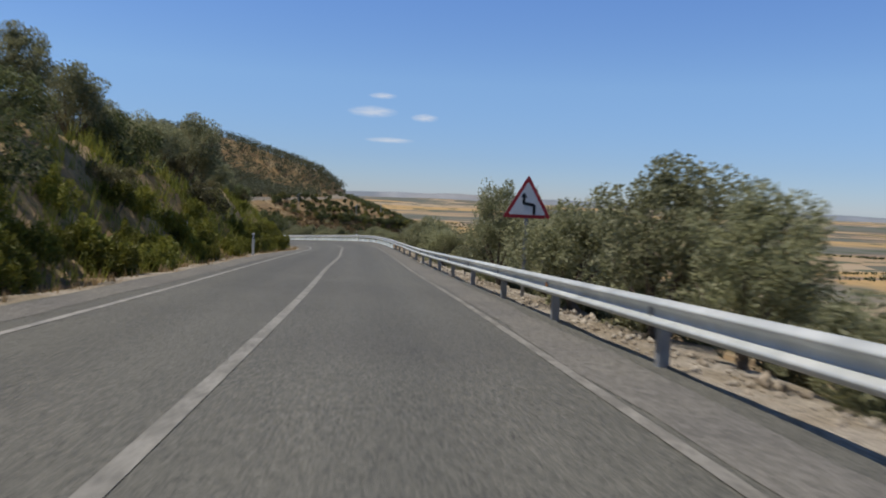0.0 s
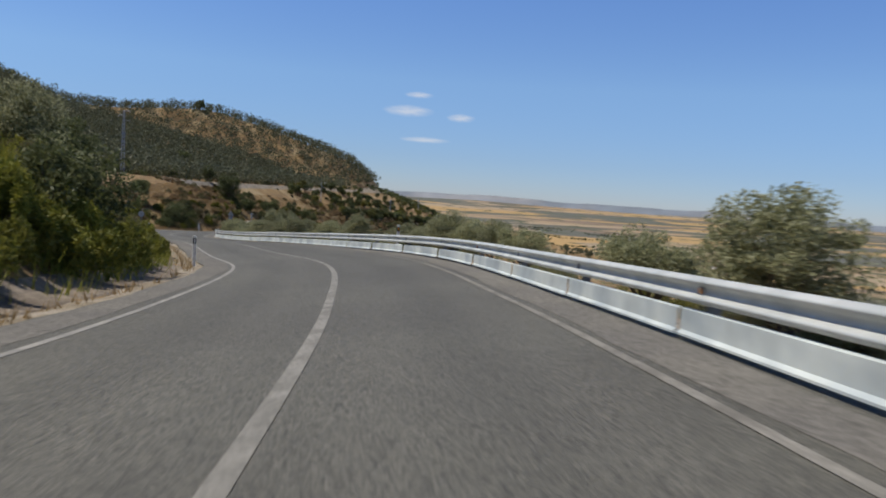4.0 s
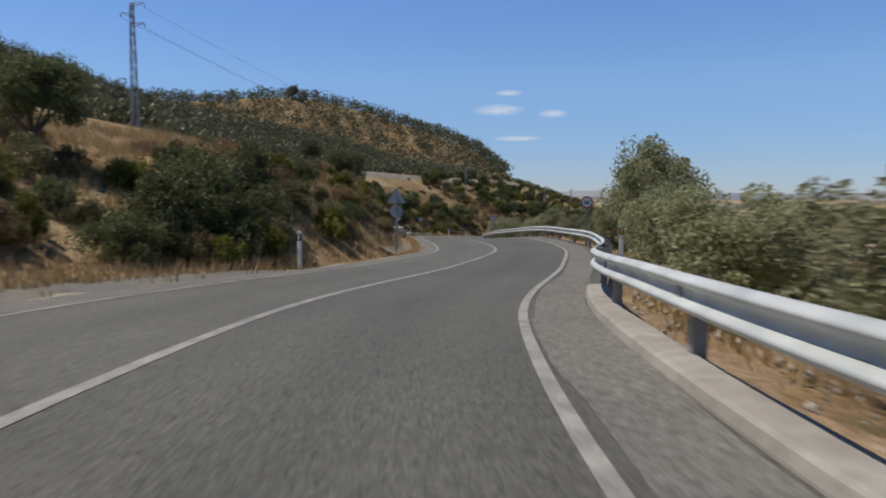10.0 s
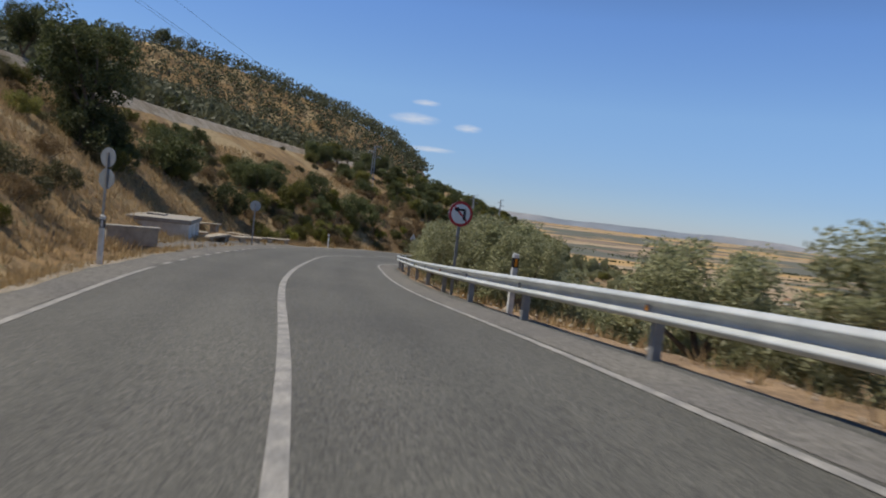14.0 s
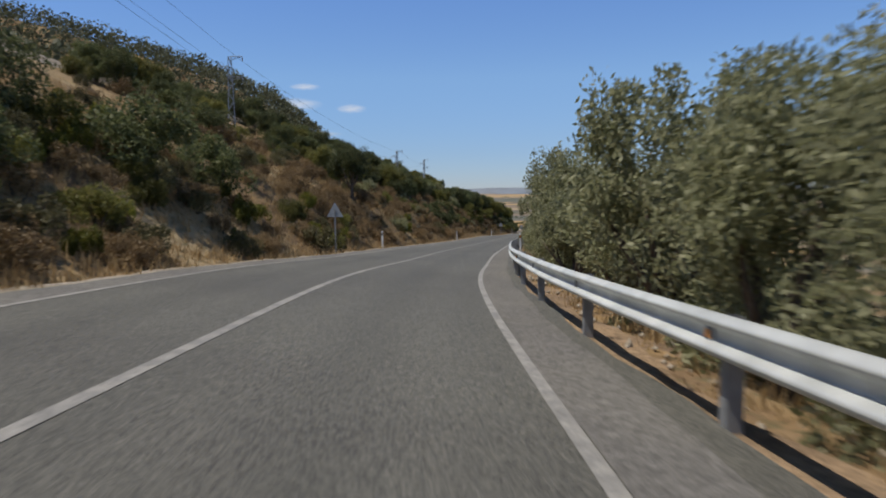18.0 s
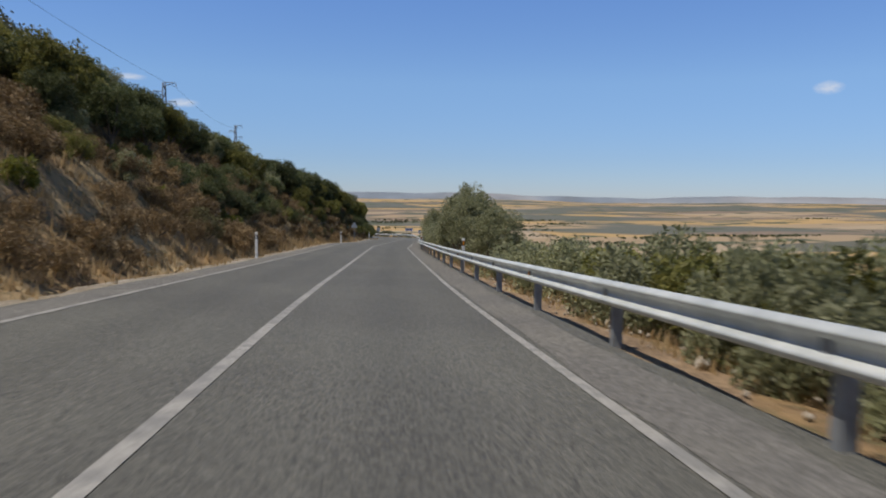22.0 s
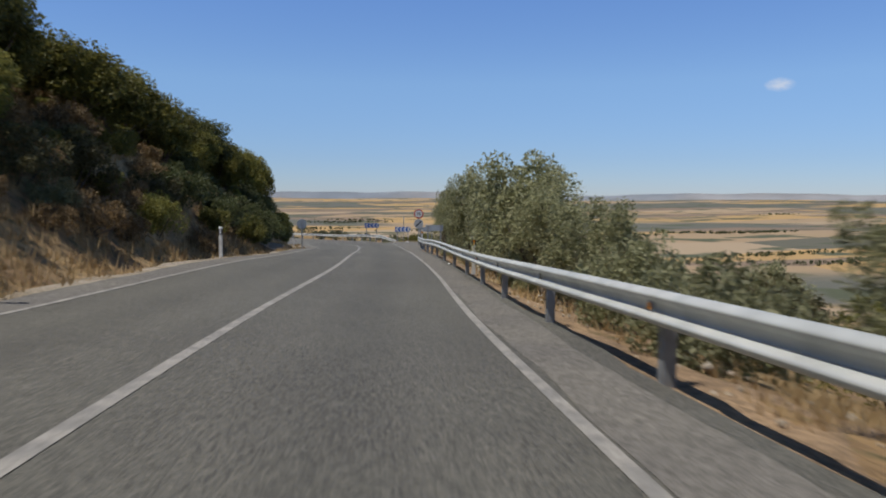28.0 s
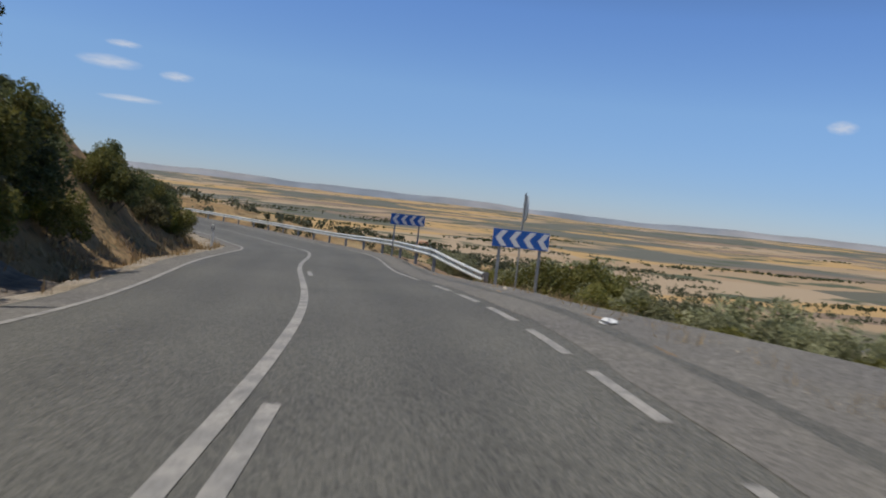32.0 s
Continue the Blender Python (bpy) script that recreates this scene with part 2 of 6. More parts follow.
def ground_mat():
    """Dry hillside near by, fields of straw, plough and groves far off."""
    m = bpy.data.materials.new("dry_ground")
    m.use_nodes = True
    n, l = m.node_tree.nodes, m.node_tree.links
    p = n["Principled BSDF"]
    p.inputs["Roughness"].default_value = 1.0
    p.inputs["Specular IOR Level"].default_value = 0.1
    geo = n.new("ShaderNodeNewGeometry")

    def tex(scale, detail=6, lo=0.4, hi=0.6):
        t = n.new("ShaderNodeTexNoise")
        t.inputs["Scale"].default_value, t.inputs["Detail"].default_value = scale, detail
        l.new(geo.outputs["Position"], t.inputs["Vector"])
        r = n.new("ShaderNodeMapRange")
        r.inputs[1].default_value, r.inputs[2].default_value = lo, hi
        l.new(t.outputs[0], r.inputs[0])
        return r.outputs[0]

    def mix(fac, a, b):
        x = n.new("ShaderNodeMix")
        x.data_type = "RGBA"
        l.new(fac, x.inputs[0])
        for s, v in ((6, a), (7, b)):
            if isinstance(v, tuple):
                x.inputs[s].default_value = (*v, 1)
            else:
                l.new(v, x.inputs[s])
        return x.outputs[2]

    near = mix(tex(0.55), (0.34, 0.225, 0.11), (0.225, 0.15, 0.085))
    near = mix(tex(0.13, 4, 0.5, 0.62), near, (0.40, 0.30, 0.17))
    near = mix(tex(3.5, 5, 0.52, 0.7), near, (0.13, 0.115, 0.06))
    # fields: large cells of one crop each, drawn out along the valley
    sc = n.new("ShaderNodeVectorMath")
    sc.operation = "MULTIPLY"
    l.new(geo.outputs["Position"], sc.inputs[0])
    sc.inputs[1].default_value = (0.0022, 0.0060, 0.0)
    vo = n.new("ShaderNodeTexVoronoi")
    vo.inputs["Scale"].default_value = 1.0
    l.new(sc.outputs[0], vo.inputs["Vector"])
    sep = n.new("ShaderNodeSeparateColor")
    l.new(vo.outputs["Color"], sep.inputs[0])
    cr = n.new("ShaderNodeValToRGB")
    cr.color_ramp.interpolation = "CONSTANT"
    e = cr.color_ramp.elements
    e[0].position, e[0].color = 0.0, (0.44, 0.295, 0.135, 1)
    e[1].position, e[1].color = 0.3, (0.36, 0.265, 0.165, 1)
    for q, c in ((0.5, (0.135, 0.13, 0.10, 1)), (0.66, (0.39, 0.30, 0.20, 1)), (0.82, (0.24, 0.18, 0.13, 1))):
        x = e.new(q)
        x.color = c
    l.new(sep.outputs[0], cr.inputs[0])
    far = mix(tex(0.0016, 6, 0.50, 0.56), cr.outputs[0], (0.14, 0.14, 0.115))
    far = mix(tex(0.012, 6, 0.56, 0.62), far, (0.10, 0.11, 0.07))
    # the valley floor lies low
    sx = n.new("ShaderNodeSeparateXYZ")
    l.new(geo.outputs["Position"], sx.inputs[0])
    low = n.new("ShaderNodeMapRange")
    low.inputs[1].default_value, low.inputs[2].default_value = 120.0, 260.0
    l.new(sx.outputs[0], low.inputs[0])
    low2 = n.new("ShaderNodeMapRange")
    low2.inputs[1].default_value, low2.inputs[2].default_value = 620.0, 800.0
    l.new(sx.outputs[1], low2.inputs[0])
    mm = n.new("ShaderNodeMath")
    mm.operation = "MAXIMUM"
    l.new(low.outputs[0], mm.inputs[0])
    l.new(low2.outputs[0], mm.inputs[1])
    l.new(mix(mm.outputs[0], near, far), p.inputs["Base Color"])
    t3 = n.new("ShaderNodeTexNoise")
    t3.inputs["Scale"].default_value, t3.inputs["Detail"].default_value = 2.5, 8
    l.new(geo.outputs["Position"], t3.inputs["Vector"])
    b = n.new("ShaderNodeBump")
    b.inputs["Strength"].default_value, b.inputs["Distance"].default_value = 0.8, 0.25
    l.new(t3.outputs[0], b.inputs["Height"])
    l.new(b.outputs[0], p.inputs["Normal"])
    return m


GROUND = ground_mat()
EARTH = mat("dry_earth", (0.30, 0.205, 0.12), 1.0, vary=0.35, scale=9, bump=1.0, bump_scale=14, second=(0.22, 0.15, 0.09), second_scale=0.8, speck=0.25)
GRAVEL = mat("gravel", (0.33, 0.285, 0.225), 1.0, vary=0.4, scale=16, bump=1.0, bump_scale=22, second=(0.24, 0.195, 0.135), second_scale=0.7, speck=0.35)
DUST = mat("dusty_asphalt", (0.178, 0.166, 0.144), 0.95, vary=0.3, scale=12, bump=0.6, bump_scale=40, second=(0.155, 0.145, 0.13), second_scale=0.5, speck=0.35)


# ---- mesh helpers ----
def thing(name, x, y, z, turn=0.0, label="", category="", group="", kind=""):
    ob = new(name)
    ob.matrix_basis = pose(x, y, z, 0, 0, turn)
    return tagged(ob, label, category, group, kind)


def part(name, bm, material, parent=None, label="", smooth=False):
    me = bpy.data.meshes.new(name)
    if isinstance(bm, tuple):
        me.from_pydata(*bm)
    else:
        bm.to_mesh(me)
        bm.free()
    for mt in material if isinstance(material, (list, tuple)) else [material]:
        me.materials.append(mt)
    if smooth:
        me.polygons.foreach_set("use_smooth", [True] * len(me.polygons))
    ob = new(name, me)
    ob.parent = parent
    return tagged(ob, label)


def box(bm, c, size, bevel=0.0, m=None):
    r = bmesh.ops.create_cube(bm, size=1.0, matrix=(m or Matrix()) @ Matrix.Translation(c) @ Matrix.Diagonal((*size, 1)))
    if bevel:
        ed = list({e for v in r["verts"] for e in v.link_edges})
        bmesh.ops.bevel(bm, geom=ed, offset=bevel, segments=2, affect="EDGES", profile=0.6)
    return bm


def tube(bm, a, b, r1, r2=None, seg=10):
    a, b = Vector(a), Vector(b)
    m = Matrix.Translation((a + b) / 2) @ (b - a).to_track_quat("Z", "Y").to_matrix().to_4x4()
    bmesh.ops.create_cone(bm, cap_ends=True, segments=seg, radius1=r1, radius2=r1 if r2 is None else r2, depth=(b - a).length, matrix=m)
    return bm


def plate(bm, outline, y0, y1):
    """A flat plate in the xz plane, from y0 to y1."""
    a = [bm.verts.new((x, y0, z)) for x, z in outline]
    b = [bm.verts.new((x, y1, z)) for x, z in outline]
    bm.faces.new(a)
    bm.faces.new(b[::-1])
    for i in range(len(a)):
        j = (i + 1) % len(a)
        bm.faces.new((a[j], a[i], b[i], b[j]))
    bmesh.ops.recalc_face_normals(bm, faces=bm.faces[:])
    return bm


def disc(r, z, n=36, start=0.0):
    return [(r * math.cos(start + 2 * math.pi * i / n), z + r * math.sin(start + 2 * math.pi * i / n)) for i in range(n)]


# ---- the road's line ----
S0, DS = -39.921, 13.4740
PLAN = [(2.89, -39.91), (1.49, -26.50), (0.10, -13.10), (-1.27, 0.30), (-2.72, 13.70), (-4.36, 27.07), (-5.86, 40.46), (-7.65, 53.81), (-9.48, 67.16), (-12.33, 80.32), (-17.77, 92.66), (-23.92, 104.64), (-31.40, 115.85), (-38.17, 127.46), (-41.09, 140.59), (-40.81, 154.03), (-40.96, 167.48), (-43.19, 180.78), (-46.25, 193.90), (-49.67, 206.93), (-52.10, 220.21), (-53.83, 233.62), (-52.95, 247.16), (-51.54, 260.56), (-49.15, 273.81), (-46.47, 287.02), (-43.50, 300.16), (-40.45, 313.28), (-37.16, 326.35), (-33.84, 339.41), (-30.50, 352.46), (-27.11, 365.50), (-23.18, 378.39), (-19.28, 391.28), (-14.95, 404.05), (-11.00, 416.93), (-7.06, 429.81), (-3.70, 442.85), (-1.82, 456.21), (0.42, 469.58), (0.21, 483.06), (-1.37, 496.46), (-4.30, 509.65), (-8.73, 522.37), (-14.89, 534.36), (-22.42, 545.57), (-30.96, 555.98), (-40.00, 566.00)]
RISE = [(1.27, 0.003), (0.42, 0.003), (-0.43, 0.003), (-1.27, 0.003), (-2.14, 0.007), (-3.00, 0.009), (-3.84, 0.013), (-4.67, -0.028), (-5.50, -0.065), (-6.25, -0.081), (-7.18, -0.084), (-7.93, -0.019), (-8.83, 0.014), (-9.56, 0.029), (-10.20, -0.002), (-10.91, -0.027), (-11.50, -0.048), (-12.08, -0.088), (-12.78, -0.049), (-13.52, 0.009), (-14.31, 0.047), (-15.15, 0.055), (-16.00, 0.064), (-16.75, 0.055), (-17.65, 0.046), (-18.47, 0.040), (-19.29, 0.036), (-20.08, 0.030), (-20.84, 0.032), (-21.57, 0.039), (-22.29, 0.047), (-23.01, 0.055), (-23.79, 0.043), (-24.53, 0.026), (-25.18, 0.057), (-25.89, 0.019), (-26.64, 0.017), (-27.36, -0.065), (-28.17, -0.033), (-28.90, -0.038), (-29.72, -0.053), (-30.26, -0.050), (-30.69, -0.050), (-30.98, -0.050), (-31.30, -0.050), (-31.62, -0.050), (-31.91, -0.050), (-32.20, -0.050)]


def curve_of(knots, s):
    k = np.array(knots)
    k = np.vstack([2 * k[0] - k[1], k, 2 * k[-1] - k[-2]])
    x = (np.asarray(s, float) - S0) / DS
    i = np.clip(x.astype(int), 0, len(k) - 4)
    u = (x - i)[:, None]
    p0, p1, p2, p3 = k[i], k[i + 1], k[i + 2], k[i + 3]
    return 0.5 * (2 * p1 + (p2 - p0) * u + (2 * p0 - 5 * p1 + 4 * p2 - p3) * u ** 2 + (3 * p1 - 3 * p2 + p3 - p0) * u ** 3)


S1 = S0 + DS * (len(PLAN) - 1) - 0.5
LS = np.arange(S0 + 0.5, S1, 1.0)
LXY, LZB = curve_of(PLAN, LS), curve_of(RISE, LS)
LT = np.gradient(LXY, axis=0)
LT /= np.linalg.norm(LT, axis=1)[:, None]
LN = np.stack([LT[:, 1], -LT[:, 0]], 1)


def spot(s, d, h=0.0):
    """The place s metres along the road, d metres to the right of its middle, h over its surface."""
    x, y = (np.interp(s, LS, LXY[:, k]) for k in (0, 1))
    nx, ny = (np.interp(s, LS, LN[:, k]) for k in (0, 1))
    z, b = (np.interp(s, LS, LZB[:, k]) for k in (0, 1))
    return Vector((x + nx * d, y + ny * d, z - b * d + h))


def heading(s):
    """Degrees by which the road's way turns from +y at s."""
    return math.degrees(math.atan2(-np.interp(s, LS, LT[:, 0]), np.interp(s, LS, LT[:, 1])))


# ---- the ground's shape ----
CUT = np.array([(-40, 3.5), (40, 4.0), (75, 3.2), (95, 2.0), (115, 1.0), (135, 0.2), (158, 0.4), (166, 2.4), (185, 3.6), (198, 4.1), (211, 4.0), (218, 2.6), (225, 0.2), (252, 0.2), (264, 1.4), (280, 2.6), (345, 3.2), (400, 3.0), (430, 3.6), (470, 3.6), (500, 2.0), (600, 0.8)])


def ease(x):
    x = np.clip(x, 0, 1)
    return x * x * (3 - 2 * x)


def ruffle(x, y, w):
    return (np.sin(x / w + 1.3) * np.cos(y / w * 1.13 - 0.7) + 0.6 * np.sin(x / w * 2.3 - y / w * 1.7) + 0.4 * np.sin(y / w * 3.1 + x / w * 2.2 + 2)) / 2


def ground_z(x, y):
    x, y = np.atleast_1d(np.asarray(x, float)), np.atleast_1d(np.asarray(y, float))
    d2 = np.full(x.shape, 1e18)
    idx = np.zeros(x.shape, int)
    for i in range(0, len(LS), 2):
        q = (x - LXY[i, 0]) ** 2 + (y - LXY[i, 1]) ** 2
        w = q < d2
        d2[w], idx[w] = q[w], i
    d = (x - LXY[idx, 0]) * LN[idx, 0] + (y - LXY[idx, 1]) * LN[idx, 1]
    along = (x - LXY[idx, 0]) * LT[idx, 0] + (y - LXY[idx, 1]) * LT[idx, 1]
    s = LS[idx] + along
    zr, bank = np.interp(s, LS, LZB[:, 0]), np.interp(s, LS, LZB[:, 1])
    xr = np.interp(y, LXY[:, 1], LXY[:, 0])
    zc = zr - np.clip(d, -4.4, 4.9) * bank - 0.10
    # towards the valley
    v = np.maximum(d - 5.3, 0)
    plain = -74 + 3.5 * ruffle(x, y, 260) + 5 * ruffle(x + 90, y, 700) + 40 * ease((np.hypot(x, y - 200) - 2400) / 2300) * (0.72 + 0.28 * ruffle(x, y, 800))
    right = zc - 0.33 * np.minimum(v, 12) - 0.22 * np.clip(v - 12, 0, 50) - 0.13 * np.maximum(v - 62, 0) + 0.25 * ruffle(x, y, 5) * ease(v / 4) + 2.0 * ruffle(x, y, 34) * ease((v - 15) / 30)
    right = plain + np.logaddexp(0, (right - plain) / 4) * 4
    # uphill
    u = np.maximum(-d - 4.5, 0)
    cut = np.interp(s, CUT[:, 0], CUT[:, 1])
    edge = zc - 0.30 * np.exp(-((u - 0.55) / 0.4) ** 2) * (u > 0) + cut * ease((u - 0.9) / 3.8) * (1 + 0.25 * ruffle(x, y, 3.0))
    xu = np.interp(y, [150, 188, 229, 257, 306, 337, 382, 440, 500], [-69, -70, -75, -77, -73.5, -69, -63.5, -60, -58])
    zu = np.where(y < 170, -3.5 + (170 - y) * 0.075, np.where(y < 462, -3.5 - 1.5 * np.clip((y - 170) / 60, 0, 1), -5.0 - 0.26 * (y - 462)))
    zu = np.maximum(zu, -60)
    xe = xr - 8.5
    tt = np.clip((xe - x) / np.maximum(xe - xu, 6), 0, 1)
    mid = edge + (zu - np.minimum(edge, zu)) * tt ** 0.9 * (xe > xu) + 0.5 * ruffle(x, y, 7) * ease(u / 6) * (1 - tt)
    w = np.maximum(xu - 4 - x, 0)
    steep = ease((y - 392) / 45)
    soft_rise = (37 * ease(w / 135) + 19 * ease((w - 115) / 110)) * (0.60 + 0.2 * ease((y - 40) / 150) + 0.2 * ease((y - 240) / 150))
    sharp_rise = 38 * np.clip(w / 84, 0, 1) ** 0.6
    hill = zu + soft_rise * (1 - steep) + sharp_rise * steep + 1.6 * ruffle(x, y, 22) * ease(w / 20)
    beyond = np.maximum(y - (425 + (x + 152) * 0.44), 0)
    hill = hill - 0.45 * beyond
    hill = hill - 10 * np.exp(-((x + 178) / 48) ** 2) * ease((y - 270) / 50) * (1 - ease((y - 390) / 30))
    back = np.maximum(w - 190, 0)
    hill = hill - 0.2 * back
    left = np.where(x > xu - 4, mid, hill)
    left = plain + np.logaddexp(0, (left - plain) / 4) * 4
    z = np.where(d > 0, right, left)
    # a wooded knoll beyond the last bend
    knoll = -27 - 0.13 * np.maximum(x + 50, 0) - 0.05 * np.maximum(-150 - x, 0) - 0.006 * (y - 650) ** 2 + 1.2 * ruffle(x, y, 18)
    knoll = plain + np.logaddexp(0, (knoll - plain) / 3) * 3
    z = np.where(y > 575, np.maximum(z, knoll), z)
    return z, d, s


def gz(x, y):
    return float(ground_z(x, y)[0][0])


def axis(a, b, step, lo, hi, grow):
    c = list(np.arange(a, b + 1e-6, step))
    q, st = a, step
    while q > lo:
        st *= grow
        q -= st
        c.insert(0, q)
    q, st = b, step
    while q < hi:
        st *= grow
        q += st
        c.append(q)
    return np.array(c)


gx, gy = axis(-120, 45, 1.1, -4700, 4700, 1.09), axis(-25, 585, 1.5, -3800, 4700, 1.09)
mx_, my_ = np.meshgrid(gx, gy)
zz, dd, sg = ground_z(mx_.ravel(), my_.ravel())
nx_, ny_ = len(gx), len(gy)
verts = np.stack([mx_.ravel(), my_.ravel(), zz], 1)
ii = (np.arange(ny_ - 1)[:, None] * nx_ + np.arange(nx_ - 1)[None]).ravel()
quads = np.stack([ii, ii + 1, ii + 1 + nx_, ii + nx_], 1)
ground = part("ground", (verts.tolist(), [], quads.tolist()), GROUND, smooth=True)
tagged(ground, "dry grassy hillside falling to a wide plain of straw fields", "ground", kind="structure")


# far ranges that close the view; distance haze is painted into their bluish colour
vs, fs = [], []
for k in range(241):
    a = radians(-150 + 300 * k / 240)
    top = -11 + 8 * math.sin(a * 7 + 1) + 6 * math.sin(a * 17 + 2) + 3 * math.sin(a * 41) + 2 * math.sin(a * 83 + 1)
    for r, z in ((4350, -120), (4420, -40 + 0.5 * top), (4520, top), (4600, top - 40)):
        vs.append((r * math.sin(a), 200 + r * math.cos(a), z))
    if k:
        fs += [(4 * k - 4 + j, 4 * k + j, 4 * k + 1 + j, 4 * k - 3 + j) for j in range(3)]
hills = part("backdrop", (vs, [], fs), mat("hazy_far_hills", (0.20, 0.225, 0.255), 1.0, vary=0.2, scale=0.004, second=(0.28, 0.28, 0.285), second_scale=0.0016), smooth=True)
tagged(hills, "low ranges of hills at the edge of the plain, painted in bluish-grey haze", "hills", kind="structure")


# ---- carriageway ----
def ribbon(name, s_from, s_to, d_from, d_to, h, material, parent=None, step=1.0, label="", thick=0.0, bands=1):
    """A strip that lies along the road; d_from and d_to may be functions of s."""
    n = max(2, int(round((s_to - s_from) / step)) + 1)
    vs, fs = [], []
    fa = d_from if callable(d_from) else (lambda s: d_from)
    fb = d_to if callable(d_to) else (lambda s: d_to)
    for s in np.linspace(s_from, s_to, n):
        for k in range(bands + 1):
            vs.append(spot(s, fa(s) + (fb(s) - fa(s)) * k / bands, h))
    w = bands + 1
    for i in range(n - 1):
        for k in range(bands):
            a = i * w + k
            fs.append((a, a + 1, a + 1 + w, a + w))
    if thick:
        o = len(vs)
        vs += [v - Vector((0, 0, thick)) for v in vs]
        for i in range(n - 1):
            a, b = i * w, i * w + w
            fs.append((a, b, b + o, a + o))
            a, b = i * w + bands, i * w + w + bands
            fs.append((b, a, a + o, b + o))
        fs.append([k for k in range(w)][::-1] + [o + k for k in range(w)])
        e = (n - 1) * w
        fs.append([e + k for k in range(w)] + [o + e + k for k in range(w)][::-1])
    return part(name, ([tuple(v) for v in vs], [], fs), material, parent, label, smooth=False)


def wob(s, a, k):
    return a * (math.sin(s * 0.9 + k) + 0.6 * math.sin(s * 2.3 + 2 * k) + 0.4 * math.sin(s * 0.31 - k))


road = ribbon("road", S0 + 1, S1 - 1, lambda s: -4.05 + wob(s, 0.05, 1), lambda s: 4.38 + wob(s, 0.05, 2), 0.0, ASPHALT, thick=0.35, bands=32)
wear = []
for v in road.data.vertices:
    k = v.index % (33 * (len(road.data.vertices) // 66))
    s, d = S0 + 1 + (k // 33) * 1.0, -4.05 + 8.43 * (k % 33) / 32
    lane = abs(abs(d) - 1.62)
    q = 1.0 - 0.10 * math.exp(-(lane / 0.38) ** 2) + 0.07 * math.exp(-((lane - 0.78) / 0.25) ** 2)
    if d > 0.1:
        q *= 1 - 0.13 * float(np.interp(s, [70, 88, 206, 222], [0, 1, 1, 0]))
    wear.append(q * (1 + wob(s * 0.35, 0.02, d)))
road.data.attributes.new("wear", "FLOAT", "POINT").data.foreach_set("value", wear)
tagged(road, "worn grey asphalt mountain road with one lane each way", "road", kind="structure")
for a, b, e, w in ((S0 + 1, S1 - 1, 3.36, 1), (S0 + 1, S1 - 1, -3.22, -1)):
    sh = ribbon("paved_shoulder", a, b, lambda s: min(e, e + w * 0.75) + wob(s, 0.035, 3 + w), lambda s: max(e, e + w * 0.75) + wob(s, 0.035, 6 + w), 0.004, DUST, bands=2)
    tagged(sh, "dusty paler asphalt shoulder beyond the edge line", "road shoulder", kind="structure")
def LEFT(s):
    """Where the uphill edge line lies."""
    return float(np.interp(s, [-40, 48, 92, 190, 260], [-2.70, -2.72, -3.03, -3.06, -3.15]))


def RIGHT(s):
    """Where the valley-side edge line lies."""
    return float(np.interp(s, [0, 55, 80, 108, 135, 180, 260, 280, 330, 440, 455, 470], [3.18, 3.14, 3.0, 3.02, 3.16, 3.16, 3.26, 3.24, 3.14, 3.22, 3.0, 3.1]))


lines = thing("road_marking", *spot(0, 0), label="worn white painted lines on the asphalt road", category="road marking", kind="structure")
lines.matrix_basis = Matrix()
ribbon("centre_line", S0 + 2, 128, -0.075, 0.075, 0.006, PAINT_OLD, lines, label="greyed and worn centre line")
ribbon("centre_line", 128.02, S1 - 2, -0.07, 0.07, 0.006, PAINT, lines)
ribbon("edge_line", S0 + 2, 216, lambda s: LEFT(s) - 0.12, LEFT, 0.006, PAINT, lines)
ribbon("edge_line", 254, S1 - 2, lambda s: LEFT(s) - 0.12, LEFT, 0.006, PAINT, lines)
ribbon("edge_line", S0 + 2, 112, RIGHT, lambda s: RIGHT(s) + 0.12, 0.008, WORN, lines, label="edge line worn almost away")
ribbon("edge_line", 112.05, 452.4, RIGHT, lambda s: RIGHT(s) + 0.12, 0.008, PAINT, lines)
ribbon("edge_line", 467.6, S1 - 2, RIGHT, lambda s: RIGHT(s) + 0.12, 0.006, PAINT, lines)
for k in range(19):
    ribbon("dash", 217 + k * 2, 218 + k * 2, lambda s: LEFT(s) - 0.12, LEFT, 0.006, PAINT, lines, 0.5)
for k in range(5):
    ribbon("dash", 453.6 + k * 2.55, 455.3 + k * 2.55, RIGHT, lambda s: RIGHT(s) + 0.13, 0.006, PAINT, lines, 0.5)
for k in range(3):
    ribbon("dash", 435.6 + k * 16, 437.6 + k * 16, 0.20, 0.33, 0.006, PAINT, lines, 0.5)


def strip(name, s_from, s_to, profile, material, parent=None, step=1.5, label="", smooth=False, closed=False):
    """A long piece with one cross-section, given as (d, h) pairs, that follows the road."""
    n = max(2, int(round((s_to - s_from) / step)) + 1)
    vs, fs, w = [], [], len(profile)
    for s in np.linspace(s_from, s_to, n):
        vs += [tuple(spot(s, d, h)) for d, h in profile]
    for i in range(n - 1):
        for k in range(w - 1):
            a = i * w + k
            fs.append((a, a + 1, a + 1 + w, a + w))
    if closed:
        fs += [tuple(range(w)), tuple(range((n - 1) * w, n * w))[::-1]]
    return part(name, (vs, [], fs), material, parent, label, smooth)


